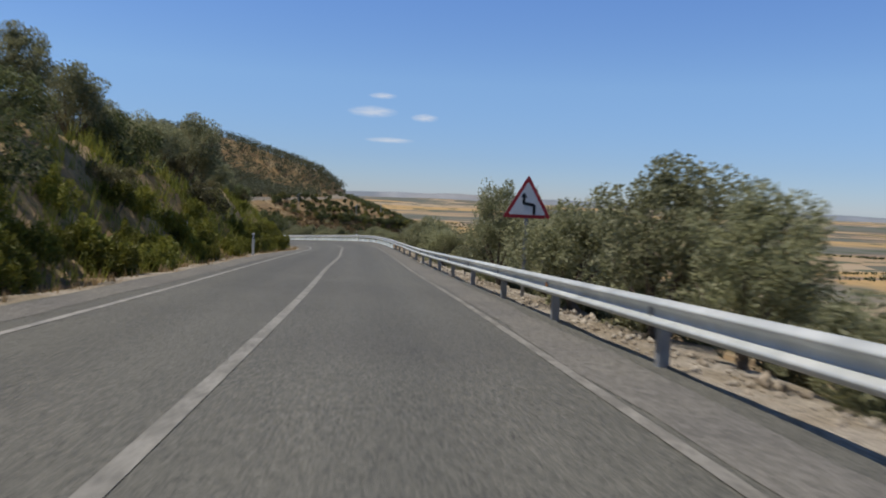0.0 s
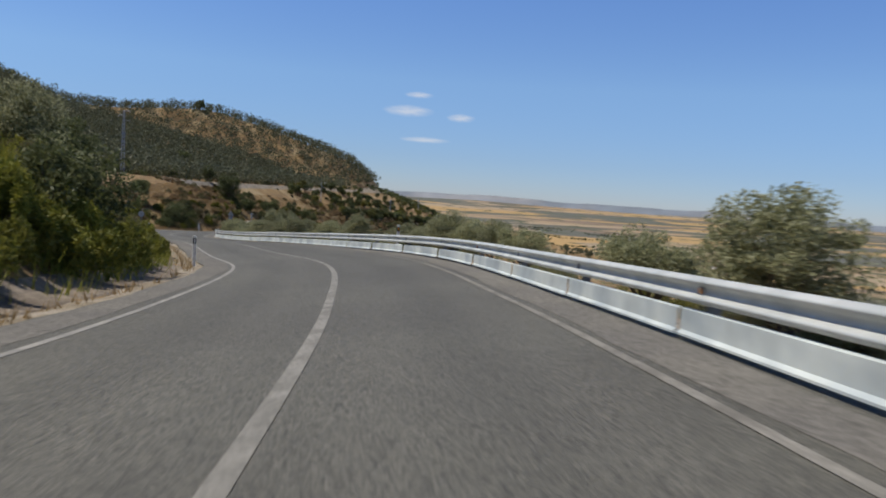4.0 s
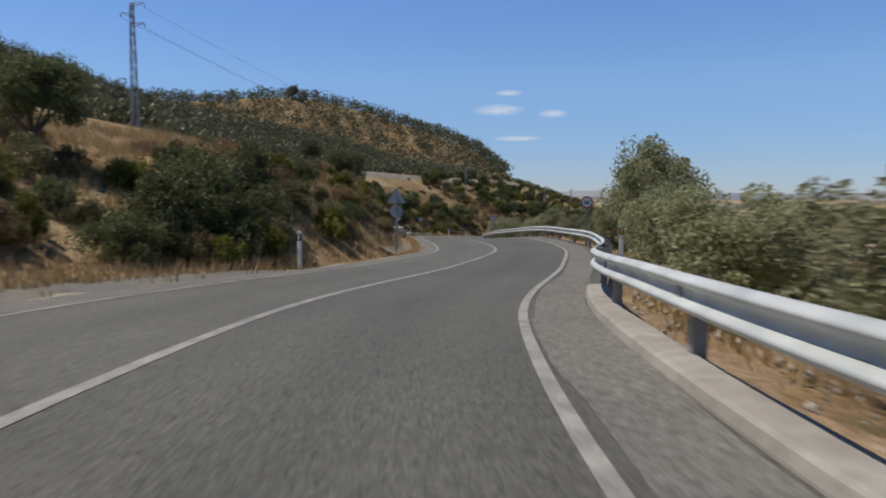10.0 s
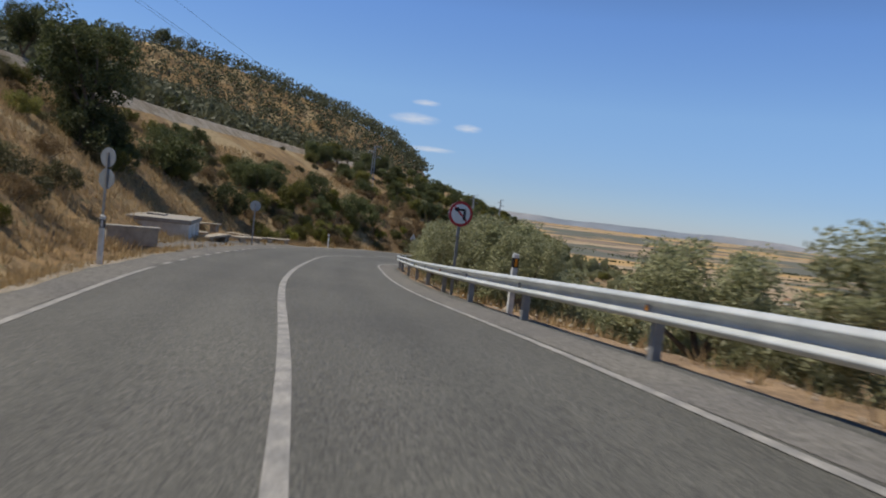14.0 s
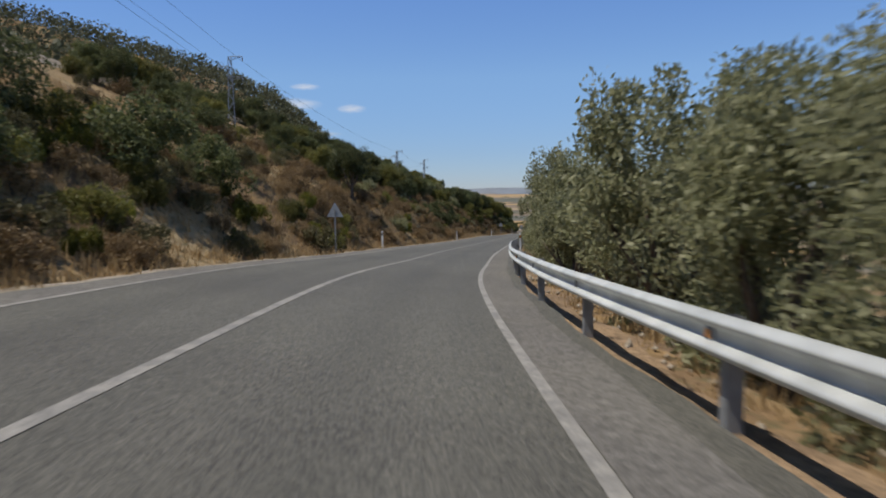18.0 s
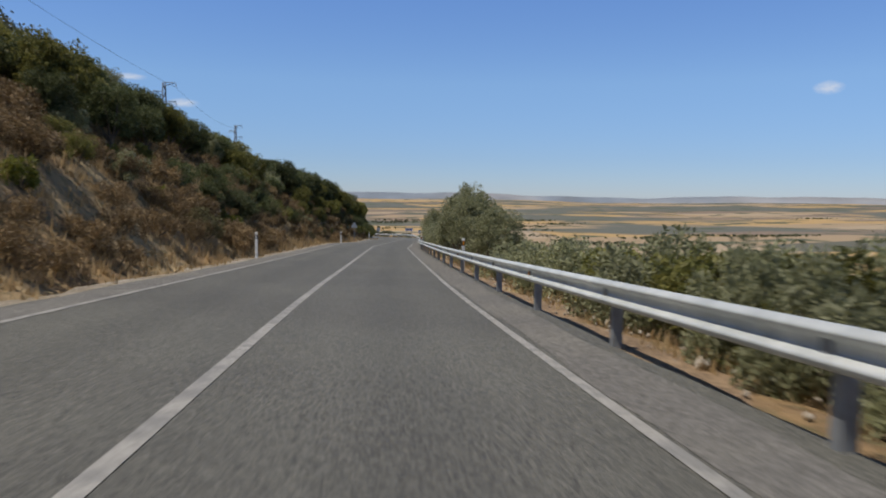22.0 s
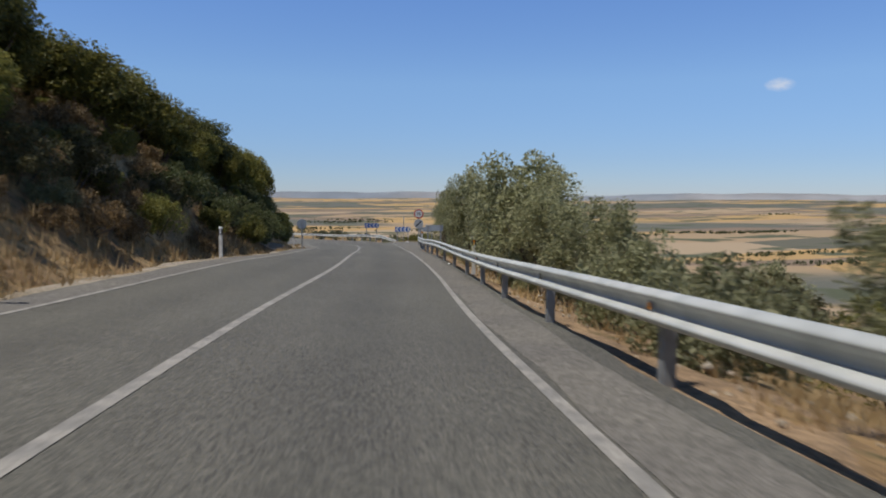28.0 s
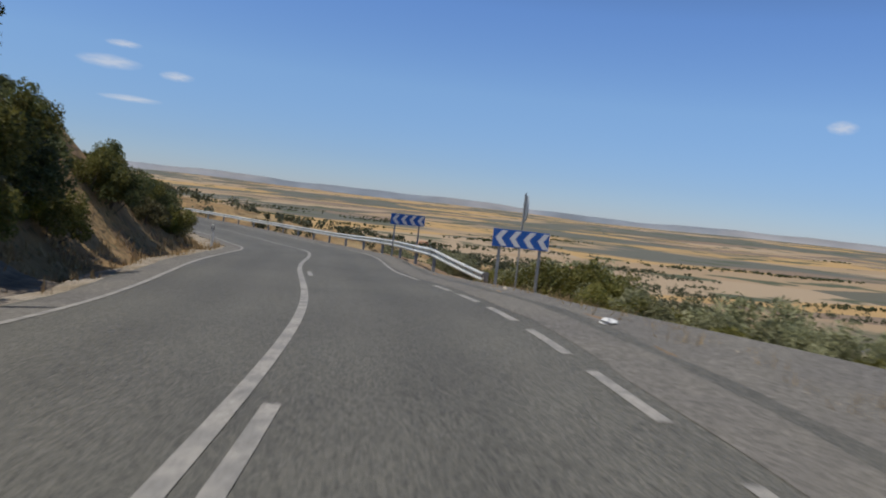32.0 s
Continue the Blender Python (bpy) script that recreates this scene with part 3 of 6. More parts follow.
# ---- verges, kerbs, ditches, side roads ----
def gravel_verge(profile, seed, s_from, s_to, material, name="gravel_shoulder"):
    n = int(s_to - s_from)
    vs, fs, w = [], [], len(profile)
    for i, s in enumerate(np.linspace(s_from, s_to, n)):
        for k, (d, h) in enumerate(profile):
            vs.append(tuple(spot(s, d + (wob(s, 0.10 + 0.06 * k, seed + k) if k else 0), h + (wob(s * 1.7, 0.012, k) if 0 < k < w - 1 else 0))))
        if i:
            for k in range(w - 1):
                q = (i - 1) * w + k
                fs.append((q, q + 1, q + 1 + w, q + w))
    return part(name, (vs, [], fs), material)


tagged(gravel_verge([(4.2, -0.02), (4.7, -0.05), (5.3, -0.08), (6.0, -0.16), (6.5, -0.5)], 2, S0 + 1, 64, GRAVEL), "strip of pale gravel beside the asphalt edge", "gravel verge", kind="structure")
tagged(gravel_verge([(4.2, -0.03), (4.42, -0.02), (4.7, -0.05), (5.1, -0.12), (5.8, -0.26), (6.5, -0.6)], 2, 64, S1 - 1, EARTH, "earth_shoulder"), "strip of bare orange-brown earth behind the crash barrier", "earth verge", kind="structure")
tagged(gravel_verge([(-5.1, -0.26), (-4.75, -0.07), (-4.45, -0.035), (-4.0, -0.025), (-3.4, -0.10)], 5, S0 + 1, S1 - 1, GRAVEL), "dusty gravel verge at the foot of the bank", "gravel verge", kind="structure")
g = strip("kerb", 122, 154, [(4.10, -0.25), (4.12, 0.02), (4.14, 0.09), (4.18, 0.11), (4.46, 0.12), (4.52, 0.08), (4.56, -0.25)], CONCRETE, closed=True)
tagged(g, "weathered pale concrete kerb under the guard rail", "kerb", kind="structure")
for a, b in ((68, 97), (177, 203), (440, 464)):
    g = strip("concrete_ditch", a, b, [(-4.66, -0.45), (-4.72, -0.10), (-4.8, -0.05), (-5.2, 0.02), (-5.5, 0.14), (-5.85, 0.36), (-5.95, 0.38), (-6.05, -0.6)], STAINED, closed=True)
    tagged(g, "stained concrete drainage slab at the foot of the cut bank", "drain", kind="structure")
g = ribbon("side_road", 145, 160, lambda s: -9.5 - 0.5 * abs(s - 152), lambda s: -3.9, -0.02, ASPHALT_OLD, thick=0.3, bands=3)
tagged(g, "short worn asphalt mouth of a farm track", "side road", kind="structure")
g = ribbon("lay_by", 224, 250, lambda s: -6.9 + 0.10 * abs(s - 233), lambda s: -3.9, -0.02, ASPHALT_OLD, thick=0.3, bands=3)
tagged(g, "dusty asphalt lay-by beside the picnic place", "lay-by", kind="structure")
g = ribbon("lay_by", 446, 480, lambda s: 4.1, lambda s: float(np.interp(s, [446, 451, 454.5, 457, 459.5, 462, 466, 472, 480], [4.4, 5.4, 7.2, 6.3, 5.5, 5.1, 5.3, 4.9, 4.4])), -0.012, DUST, thick=0.3, bands=3)
tagged(g, "dusty grey asphalt lay-by at the outside of the bend", "lay-by", kind="structure")
vs, fs = [], []
UY = np.arange(196, 470, 4.0)
UX = np.interp(UY, [150, 188, 229, 257, 306, 337, 382, 440, 500], [-69, -70, -75, -77, -73.5, -69, -63.5, -60, -58])
for k, (x, y) in enumerate(zip(UX, UY)):
    for o, up in ((-4.5, 0.2), (-0.6, 0.2), (-0.25, 0.36), (0.15, 0.36), (2.4, -0.15)):
        vs.append((x + o, y, gz(x + o, y) + up))
    if k:
        for j in range(4):
            a = 5 * k + j
            fs.append((a - 5, a - 4, a + 1, a))
UPPER = part("upper_road", (vs, [], fs), GRAVEL)
tagged(UPPER, "narrow pale road cut across the hillside above", "road", kind="structure")


# ---- guard rails ----
W_BEAM = [(0.004, 0.742), (-0.004, 0.747), (-0.030, 0.738), (-0.066, 0.718), (-0.080, 0.704), (-0.085, 0.690), (-0.080, 0.676), (-0.050, 0.655), (-0.012, 0.634), (0.0, 0.620), (0.0, 0.566), (-0.012, 0.552), (-0.050, 0.534), (-0.074, 0.518), (-0.085, 0.500), (-0.080, 0.484), (-0.050, 0.460), (-0.004, 0.436), (0.004, 0.441)]
POST_STEP = 4.32
SHARED = {}


def shared(key, build):
    if key not in SHARED:
        bm = bmesh.new()
        build(bm)
        me = bpy.data.meshes.new(key)
        bm.to_mesh(me)
        bm.free()
        SHARED[key] = me
    return SHARED[key]


def piece(name, mesh, material, parent, m, label=""):
    if not mesh.materials:
        mesh.materials.append(material)
    ob = new(name, mesh)
    ob.parent = parent
    ob.matrix_basis = m
    return tagged(ob, label)


def post_shape(bm):
    pts = [(-0.06, -0.06), (-0.06, 0.06), (0.06, 0.06), (0.06, 0.035), (0.055, 0.035), (0.055, 0.055), (-0.055, 0.055), (-0.055, -0.055), (0.055, -0.055), (0.055, -0.035), (0.06, -0.035), (0.06, -0.06)]
    lo = [bm.verts.new((x, y, -0.7)) for x, y in pts]
    hi = [bm.verts.new((x, y, 0.72)) for x, y in pts]
    bm.faces.new(hi)
    for i in range(len(pts)):
        j = (i + 1) % len(pts)
        bm.faces.new((lo[i], lo[j], hi[j], hi[i]))
    bmesh.ops.recalc_face_normals(bm, faces=bm.faces[:])


def spacer_shape(bm):
    box(bm, (-0.115, 0, 0.59), (0.11, 0.10, 0.26), 0.015)


def reflector_shape(bm):
    box(bm, (0, 0, 0), (0.025, 0.05, 0.06), 0.006)
    box(bm, (0.02, 0, -0.02), (0.02, 0.04, 0.05), 0.004)


def guard_rail(label, stations, d, side=1, dip_start=False, dip_end=False, reflect=True):
    """A galvanised W-beam on posts; side 1 stands right of the road, -1 left of it."""
    root = thing("guard_rail", 0, 0, 0, label=label, category="guard rail", group="guard rails along the road")
    root.matrix_basis = Matrix()
    # posts stand evenly between the given stations
    posts = [stations[0]]
    for a, b in zip(stations, stations[1:]):
        n = max(1, round((b - a) / POST_STEP))
        posts += [a + (b - a) * (k + 1) / n for k in range(n)]
    n, s_from, s_to = len(posts) - 1, posts[0], posts[-1]

    def drop(s):
        q = 0.0
        if dip_start:
            q = max(q, 1 - (s - s_from) / 4.0)
        if dip_end:
            q = max(q, 1 - (s_to - s) / 4.0)
        return max(q, 0)

    dd_ = d if callable(d) else (lambda s: d)
    for i in range(n):
        a, b = posts[i] - 0.12, posts[i + 1] + 0.12
        vs, fs, w = [], [], len(W_BEAM)
        ss_ = np.linspace(a, b, 6)
        for s in ss_:
            q = drop(s)
            off = 0.003 * (i % 2)
            for x, h in W_BEAM:
                vs.append(tuple(spot(s, dd_(s) + side * (x - 0.14 - off + 0.55 * q * (s_to > 0)), h + RAIL_H(s) - 0.62 * q)))
        for k in range(5):
            for j in range(w - 1):
                q = k * w + j
                fs.append((q, q + 1, q + 1 + w, q + w))
        part("beam", (vs, [], fs), STEEL, root, smooth=True)
    for i in range(n + 1):
        s = posts[i]
        q = drop(s)
        m = Matrix.Translation(spot(s, dd_(s) + side * 0.55 * q, RAIL_H(s) - 0.60 * q)) @ pose(0, 0, 0, 0, 0, heading(s) + (0 if side > 0 else 180))
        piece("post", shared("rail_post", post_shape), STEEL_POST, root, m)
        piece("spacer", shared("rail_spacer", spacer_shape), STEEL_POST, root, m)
        if reflect and i % 3 == 2:
            mr = Matrix.Translation(spot(s, dd_(s) - side * 0.17, 0.592 + RAIL_H(s))) @ pose(0, 0, 0, 0, 0, heading(s))
            piece("reflector", shared("rail_reflector", reflector_shape), AMBER, root, mr, "small amber reflector in the beam's valley")
    return root


def RAIL_H(s):
    """How much higher than usual the barrier stands at s."""
    return float(np.interp(s, [60, 80, 225, 275], [0.0, 0.03, 0.03, 0.085]))


def RAIL_D(s):
    return float(np.interp(s, [0, 40, 75, 92, 118, 127, 133, 140, 148, 153, 158, 164, 169, 176, 182, 195, 203, 210, 217, 224, 240, 255, 264, 300, 340, 380, 401, 410, 429, 441, 450, 454, 470, 475, 482, 600],
                           [4.35, 4.5, 4.35, 4.15, 4.2, 4.35, 4.55, 4.4, 4.5, 4.4, 4.5, 4.55, 4.5, 4.5, 4.2, 4.1, 4.3, 4.2, 4.45, 4.6, 4.5, 4.5, 4.35, 4.45, 4.25, 4.5, 4.4, 4.3, 4.35, 4.42, 4.62, 4.65, 5.6, 4.9, 4.55, 4.6]))


guard_rail("galvanised steel crash barrier along the valley side", (S0 + 2, 7.27, 133.6, 192.05, 274.65, 334.9, 401.2, 453.2), RAIL_D, 1, dip_end=True)
guard_rail("galvanised steel crash barrier along the valley side beyond the lay-by", (471.2, S1 - 3), RAIL_D, 1, dip_start=True)
guard_rail("short galvanised crash barrier beside the farm track's mouth", (134, 146.5), lambda s: float(np.interp(s, [134, 139, 146], [-5.2, -4.8, -4.65])), -1, dip_start=True, reflect=False)
skirt = thing("skirt_plate", 0, 0, 0, label="pale galvanised skirt plate hung below the crash barrier", category="guard rail")
for a in np.arange(60, 131, POST_STEP):
    strip("plate", a, a + POST_STEP - 0.03, [(RAIL_D(a) - 0.16, 0.375), (RAIL_D(a) - 0.21, 0.36), (RAIL_D(a) - 0.21, 0.12), (RAIL_D(a) - 0.25, 0.085), (RAIL_D(a) - 0.25, 0.06), (RAIL_D(a) - 0.17, 0.05)], STEEL_PLATE, skirt, 1.0)


# ---- delineator posts ----
def delineator(s, d, side, group="delineator posts"):
    p = spot(s, d, RAIL_H(s) + 0.05 if side > 0 else 0)
    key = "delineator_right" if side > 0 else "delineator_left"
    if key in PROTO:
        return copy_thing(PROTO[key], pose(p.x, p.y, p.z, 0, 0, heading(s)))
    lab = "white plastic verge marker post with black band and amber reflector" if side > 0 else "white plastic verge marker post with a black band"
    root = thing("delineator_post", p.x, p.y, p.z, heading(s), lab, "marker post", group)
    bm = bmesh.new()
    box(bm, (0, 0, 0.33), (0.12, 0.10, 1.0), 0.02)
    part("shaft", bm, WHITE, root)
    bm = bmesh.new()
    box(bm, (0, 0, 0.93), (0.125, 0.105, 0.20), 0.012)
    part("band", bm, SIGN_BLACK, root)
    bm = bmesh.new()
    box(bm, (0, 0, 1.07), (0.12, 0.10, 0.10), 0.02)
    for v in bm.verts:
        v.co.z -= 0.25 * v.co.x * (v.co.z > 1.07)
    part("cap", bm, WHITE, root)
    bm = bmesh.new()
    box(bm, (0, -0.058, 0.93), (0.05, 0.01, 0.16), 0.003)
    part("reflector", bm, AMBER if side > 0 else SIGN_WHITE, root, "amber reflector" if side > 0 else "clear reflector")
    PROTO[key] = root
    return root


PROTO = {}
for s in (38, 85.5, 134.5, 161.5, 215.7, 258, 299.5, 342, 388, 422, 486):
    delineator(s, {486: -4.7, 134.5: -5.1, 161.5: -4.7}.get(s, -4.35), -1)
for s in (88, 160.8, 211.3, 251, 298.5, 337.4, 383.4, 419.3, 451.6):
    delineator(s, RAIL_D(s) + (0.3 if s != 383.4 else 0.05), 1)


# ---- road signs ----
def sign_root(name, s, d, label, turn=0.0, on_ground=True):
    p = spot(s, d, 0)
    z = min(p.z, gz(p.x, p.y)) if on_ground else p.z
    root = thing(name, p.x, p.y, z, heading(s) + turn, label, "road sign")
    return root, p.z - z


def pole(root, h, low=0.4, x=0.0, w=0.08, dpt=0.04, y=0.045):
    bm = bmesh.new()
    box(bm, (x, y, (h - low) / 2), (w, dpt, h + low), 0.008)
    part("pole", bm, STEEL_POST, root)


def ring(bm, r_out, r_in, z, y0, y1, n=40):
    o, i = disc(r_out, z, n), disc(r_in, z, n)
    for k in range(n):
        j = (k + 1) % n
        q = [bm.verts.new((*[(o[k][0]), y0, o[k][1]],)), bm.verts.new((o[j][0], y0, o[j][1])), bm.verts.new((i[j][0], y0, i[j][1])), bm.verts.new((i[k][0], y0, i[k][1]))]
        bm.faces.new(q)
    return bm


def face_outline(kind, size, z):
    if kind == "disc":
        return disc(size / 2, z)
    if kind == "octagon":
        return disc(size / 2 / math.cos(math.pi / 8), z, 8, math.pi / 8)
    h = size * 0.866
    pts, out = [(-size / 2, z - h / 3), (size / 2, z - h / 3), (0, z + 2 * h / 3)], []
    for k in range(3):
        a, b, c = (Vector(pts[(k + q) % 3]) for q in (-1, 0, 1))
        r = 0.06 * size
        for t in (0, 0.25, 0.5, 0.75, 1):
            p = b + (a - b).normalized() * r
            q = b + (c - b).normalized() * r
            out.append(tuple((1 - t) ** 2 * p + 2 * t * (1 - t) * b + t * t * q))
    return out


def panel(root, name, outline, material, y0=-0.012, y1=0.012, label=""):
    return part(name, plate(bmesh.new(), outline, y0, y1), material, root, label)


def shrink(outline, k, cz):
    return [(x * k, cz + (z - cz) * k) for x, z in outline]


def letters(root, text, size, x, z, material, y=-0.02):
    cu = bpy.data.curves.new("numeral", "FONT")
    cu.body, cu.size, cu.align_x, cu.align_y, cu.extrude, cu.offset = text, size, "CENTER", "CENTER", 0.002, 0.006
    ob = bpy.data.objects.new("numeral", cu)
    scene.collection.objects.link(ob)
    dg = bpy.context.evaluated_depsgraph_get()
    me = bpy.data.meshes.new_from_object(ob.evaluated_get(dg))
    bpy.data.objects.remove(ob)
    me.transform(pose(x, y, z, 90, 0, 0))
    me.materials.clear()
    me.materials.append(material)
    o = new("numeral", me)
    o.parent = root
    return o


def limit_sign(s, d, centre, label, size=0.62, extra=False, turn=0.0, limit="60"):
    root, up = sign_root("speed_limit_sign", s, d, label, turn)
    z = centre + up
    pole(root, z + 0.2)
    out = face_outline("disc", size, z)
    panel(root, "back_plate", out, SIGN_BACK, -0.010, 0.012)
    panel(root, "red_ring", out, SIGN_RED, -0.014, -0.010)
    panel(root, "white_disc", shrink(out, 0.76, z), SIGN_WHITE, -0.018, -0.0145)
    letters(root, limit, size * 0.46, 0, z - 0.01, SIGN_BLACK)
    if extra:
        z2 = z - size - 0.05
        o2 = face_outline("disc", size, z2)
        panel(root, "end_disc", o2, SIGN_GREY, -0.014, 0.012, "pale disc with a dark diagonal bar")
        q = size / 2 * 0.86
        bar = [(-q * 0.80, z2 - q * 0.60), (-q * 0.60, z2 - q * 0.80), (q * 0.80, z2 + q * 0.60), (q * 0.60, z2 + q * 0.80)]
        panel(root, "diagonal_bar", bar, SIGN_BLACK, -0.018, -0.0145)
    return root


# warning of a double bend
root, up = sign_root("bend_warning_sign", 17.0, 5.1, "triangular red-rimmed bend warning sign on a steel pole")
z = 2.22 + up
pole(root, z + 0.5)
out = face_outline("triangle", 1.2, z)
panel(root, "back_plate", out, SIGN_BACK, -0.010, 0.012)
panel(root, "red_rim", out, SIGN_RED, -0.014, -0.010)
panel(root, "white_field", shrink(out, 0.77, z), SIGN_WHITE, -0.018, -0.0145)
bend = [(0.13, -0.24), (0.20, -0.24), (0.20, -0.02), (0.17, 0.02), (-0.06, 0.06), (-0.06, 0.17), (-0.01, 0.17), (-0.095, 0.29), (-0.18, 0.17), (-0.13, 0.17), (-0.13, 0.03), (-0.10, -0.01), (0.13, -0.05)]
panel(root, "bend_symbol", [(x, z + h - 0.02) for x, h in bend], SIGN_BLACK, -0.022, -0.0185)

limit_sign(177.6, 4.62, 2.16, "round red-rimmed speed limit sign behind the crash barrier")
limit_sign(452.0, 4.70, 2.52, "round speed limit sign above a pale end-of-limit disc", 0.74, True, 0.0, "50")

# no left turn
root, up = sign_root("no_left_turn_sign", 216.9, 4.50, "round red-rimmed no-left-turn sign behind the barrier", 8)
z = 2.24 + up
pole(root, z + 0.1)
out = face_outline("disc", 0.70, z)
panel(root, "back_plate", out, SIGN_BACK, -0.010, 0.012)
panel(root, "red_ring", out, SIGN_RED, -0.014, -0.010)
panel(root, "white_disc", shrink(out, 0.78, z), SIGN_WHITE, -0.018, -0.0145)
arrow = [(0.06, -0.15), (0.115, -0.15), (0.115, 0.06), (0.09, 0.10), (-0.06, 0.10), (-0.06, 0.14), (-0.17, 0.075), (-0.06, 0.01), (-0.06, 0.05), (0.05, 0.05), (0.06, 0.035)]
panel(root, "red_bar", [(-0.205, z + 0.165), (-0.165, z + 0.205), (0.205, z - 0.165), (0.165, z - 0.205)], SIGN_RED, -0.022, -0.0185)
panel(root, "arrow", [(x * 1.25, z + h * 1.25 + 0.02) for x, h in arrow], SIGN_BLACK, -0.026, -0.0225)


def back_sign(name, s, d, label, faces, turn=180):
    """A sign that turns its grey back to the traffic that climbs; faces: kind, size, height of the centre."""
    root, up = sign_root(name, s, d, label, turn)
    top = max(f[2] for f in faces) + up
    pole(root, top + 0.15, y=0.03)
    for kind, size, h in faces:
        out = face_outline(kind, size, h + up)
        panel(root, "back_plate", out, SIGN_BACK, -0.012, 0.008)
        panel(root, "face", shrink(out, 0.985, h + up), SIGN_WHITE, -0.016, -0.0125)
    return root


back_sign("stop_sign", 145.2, -5.0, "grey back of an octagonal sign on a steel pole", [("octagon", 0.62, 1.8)], 200)
back_sign("sign_pair", 175.1, -4.8, "grey backs of a triangle and a disc sign on one pole", [("triangle", 0.92, 2.75), ("disc", 0.62, 2.1)])
back_sign("sign_pair", 220.6, -5.8, "grey backs of two round signs on one pole", [("disc", 0.6, 2.75), ("octagon", 0.6, 2.1)], 150)
back_sign("round_sign", 240.6, -4.35, "grey back of a round sign beside the picnic place", [("disc", 0.62, 2.3)])
back_sign("triangle_sign", 291.2, -5.3, "grey back of a triangular sign on the verge", [("triangle", 0.92, 2.1)])
back_sign("triangle_sign", 406.0, -4.7, "grey back of a triangular sign on the verge", [("triangle", 0.92, 2.1)])
back_sign("round_sign", 458.6, -4.7, "grey back of a round sign above the concrete drain", [("disc", 0.86, 2.25)])


root, up = sign_root("marker_plate", 33.0, -6.6, "small pale marker plate on a thin post on the bank", 0)
pole(root, 1.45 + up, w=0.05, dpt=0.03)
panel(root, "plate", [(-0.13, 1.1 + up), (0.13, 1.1 + up), (0.13, 1.62 + up), (-0.13, 1.62 + up)], SIGN_WHITE)


def info_board(s, d, w, h, centre, label, turn=180):
    root, up = sign_root("information_board", s, d, label, turn)
    z = centre + up
    for x in (-w * 0.36, w * 0.36):
        pole(root, z + h / 2, x=x)
    panel(root, "board", [(-w / 2, z - h / 2), (w / 2, z - h / 2), (w / 2, z + h / 2), (-w / 2, z + h / 2)], SIGN_BACK, -0.02, 0.02)
    panel(root, "board_face", [(-w / 2 + 0.02, z - h / 2 + 0.02), (w / 2 - 0.02, z - h / 2 + 0.02), (w / 2 - 0.02, z + h / 2 - 0.02), (-w / 2 + 0.02, z + h / 2 - 0.02)], SIGN_WHITE, -0.024, -0.0205)


info_board(439.9, 4.8, 1.1, 0.36, 1.55, "grey back of a wide board on two posts behind the barrier", 172)
info_board(452.4, 5.35, 1.25, 0.38, 1.25, "grey back of a small board on two posts", 175)


def chevron_board(s, d, label, turn=0.0, centre=1.15, w=1.55, h=0.48):
    root, up = sign_root("chevron_board", s, d, label, turn)
    z = centre + up
    for x in (-w * 0.36, w * 0.36):
        pole(root, z + h / 2, x=x)
    panel(root, "blue_board", [(-w / 2, z - h / 2), (w / 2, z - h / 2), (w / 2, z + h / 2), (-w / 2, z + h / 2)], SIGN_BLUE, -0.012, 0.012)
    k = w / 4
    for i in range(4):
        x = -w / 2 + k * (i + 0.18)
        b = k * 0.42
        panel(root, "white_chevron", [(x, z), (x + k * 0.42, z - h * 0.44), (x + k * 0.42 + b, z - h * 0.44), (x + b, z), (x + k * 0.42 + b, z + h * 0.44), (x + k * 0.42, z + h * 0.44)], SIGN_WHITE, -0.016, -0.0125)


# ---- concrete tank, parapet and picnic benches ----
def tank():
    p = spot(235.6, -8.7)
    z = min(gz(p.x + a, p.y + b) for a in (-2, 2) for b in (-2, 2)) - 0.1
    top = spot(237, -7.5, 1.05).z - z
    root = thing("water_tank", p.x, p.y, z, heading(235) + 6, "low whitewashed water tank with a grey concrete lid", "water tank")
    bm = bmesh.new()
    box(bm, (0, 0, (top - 0.2) / 2), (4.6, 4.2, top - 0.2), 0.03)
    part("wall", bm, LIME, root)
    bm = bmesh.new()
    box(bm, (0, 0, top - 0.1), (4.8, 4.4, 0.22), 0.03)
    part("lid", bm, CONCRETE, root, "weathered grey concrete lid")
    bm = bmesh.new()
    box(bm, (0.4, 0.3, top + 0.05), (0.9, 0.9, 0.10), 0.02)
    part("hatch", bm, CONCRETE, root)
    bm = bmesh.new()
    box(bm, (-3.2, -0.4, 0.45), (1.8, 1.2, 0.9), 0.06)
    part("annex", bm, LIME, root)


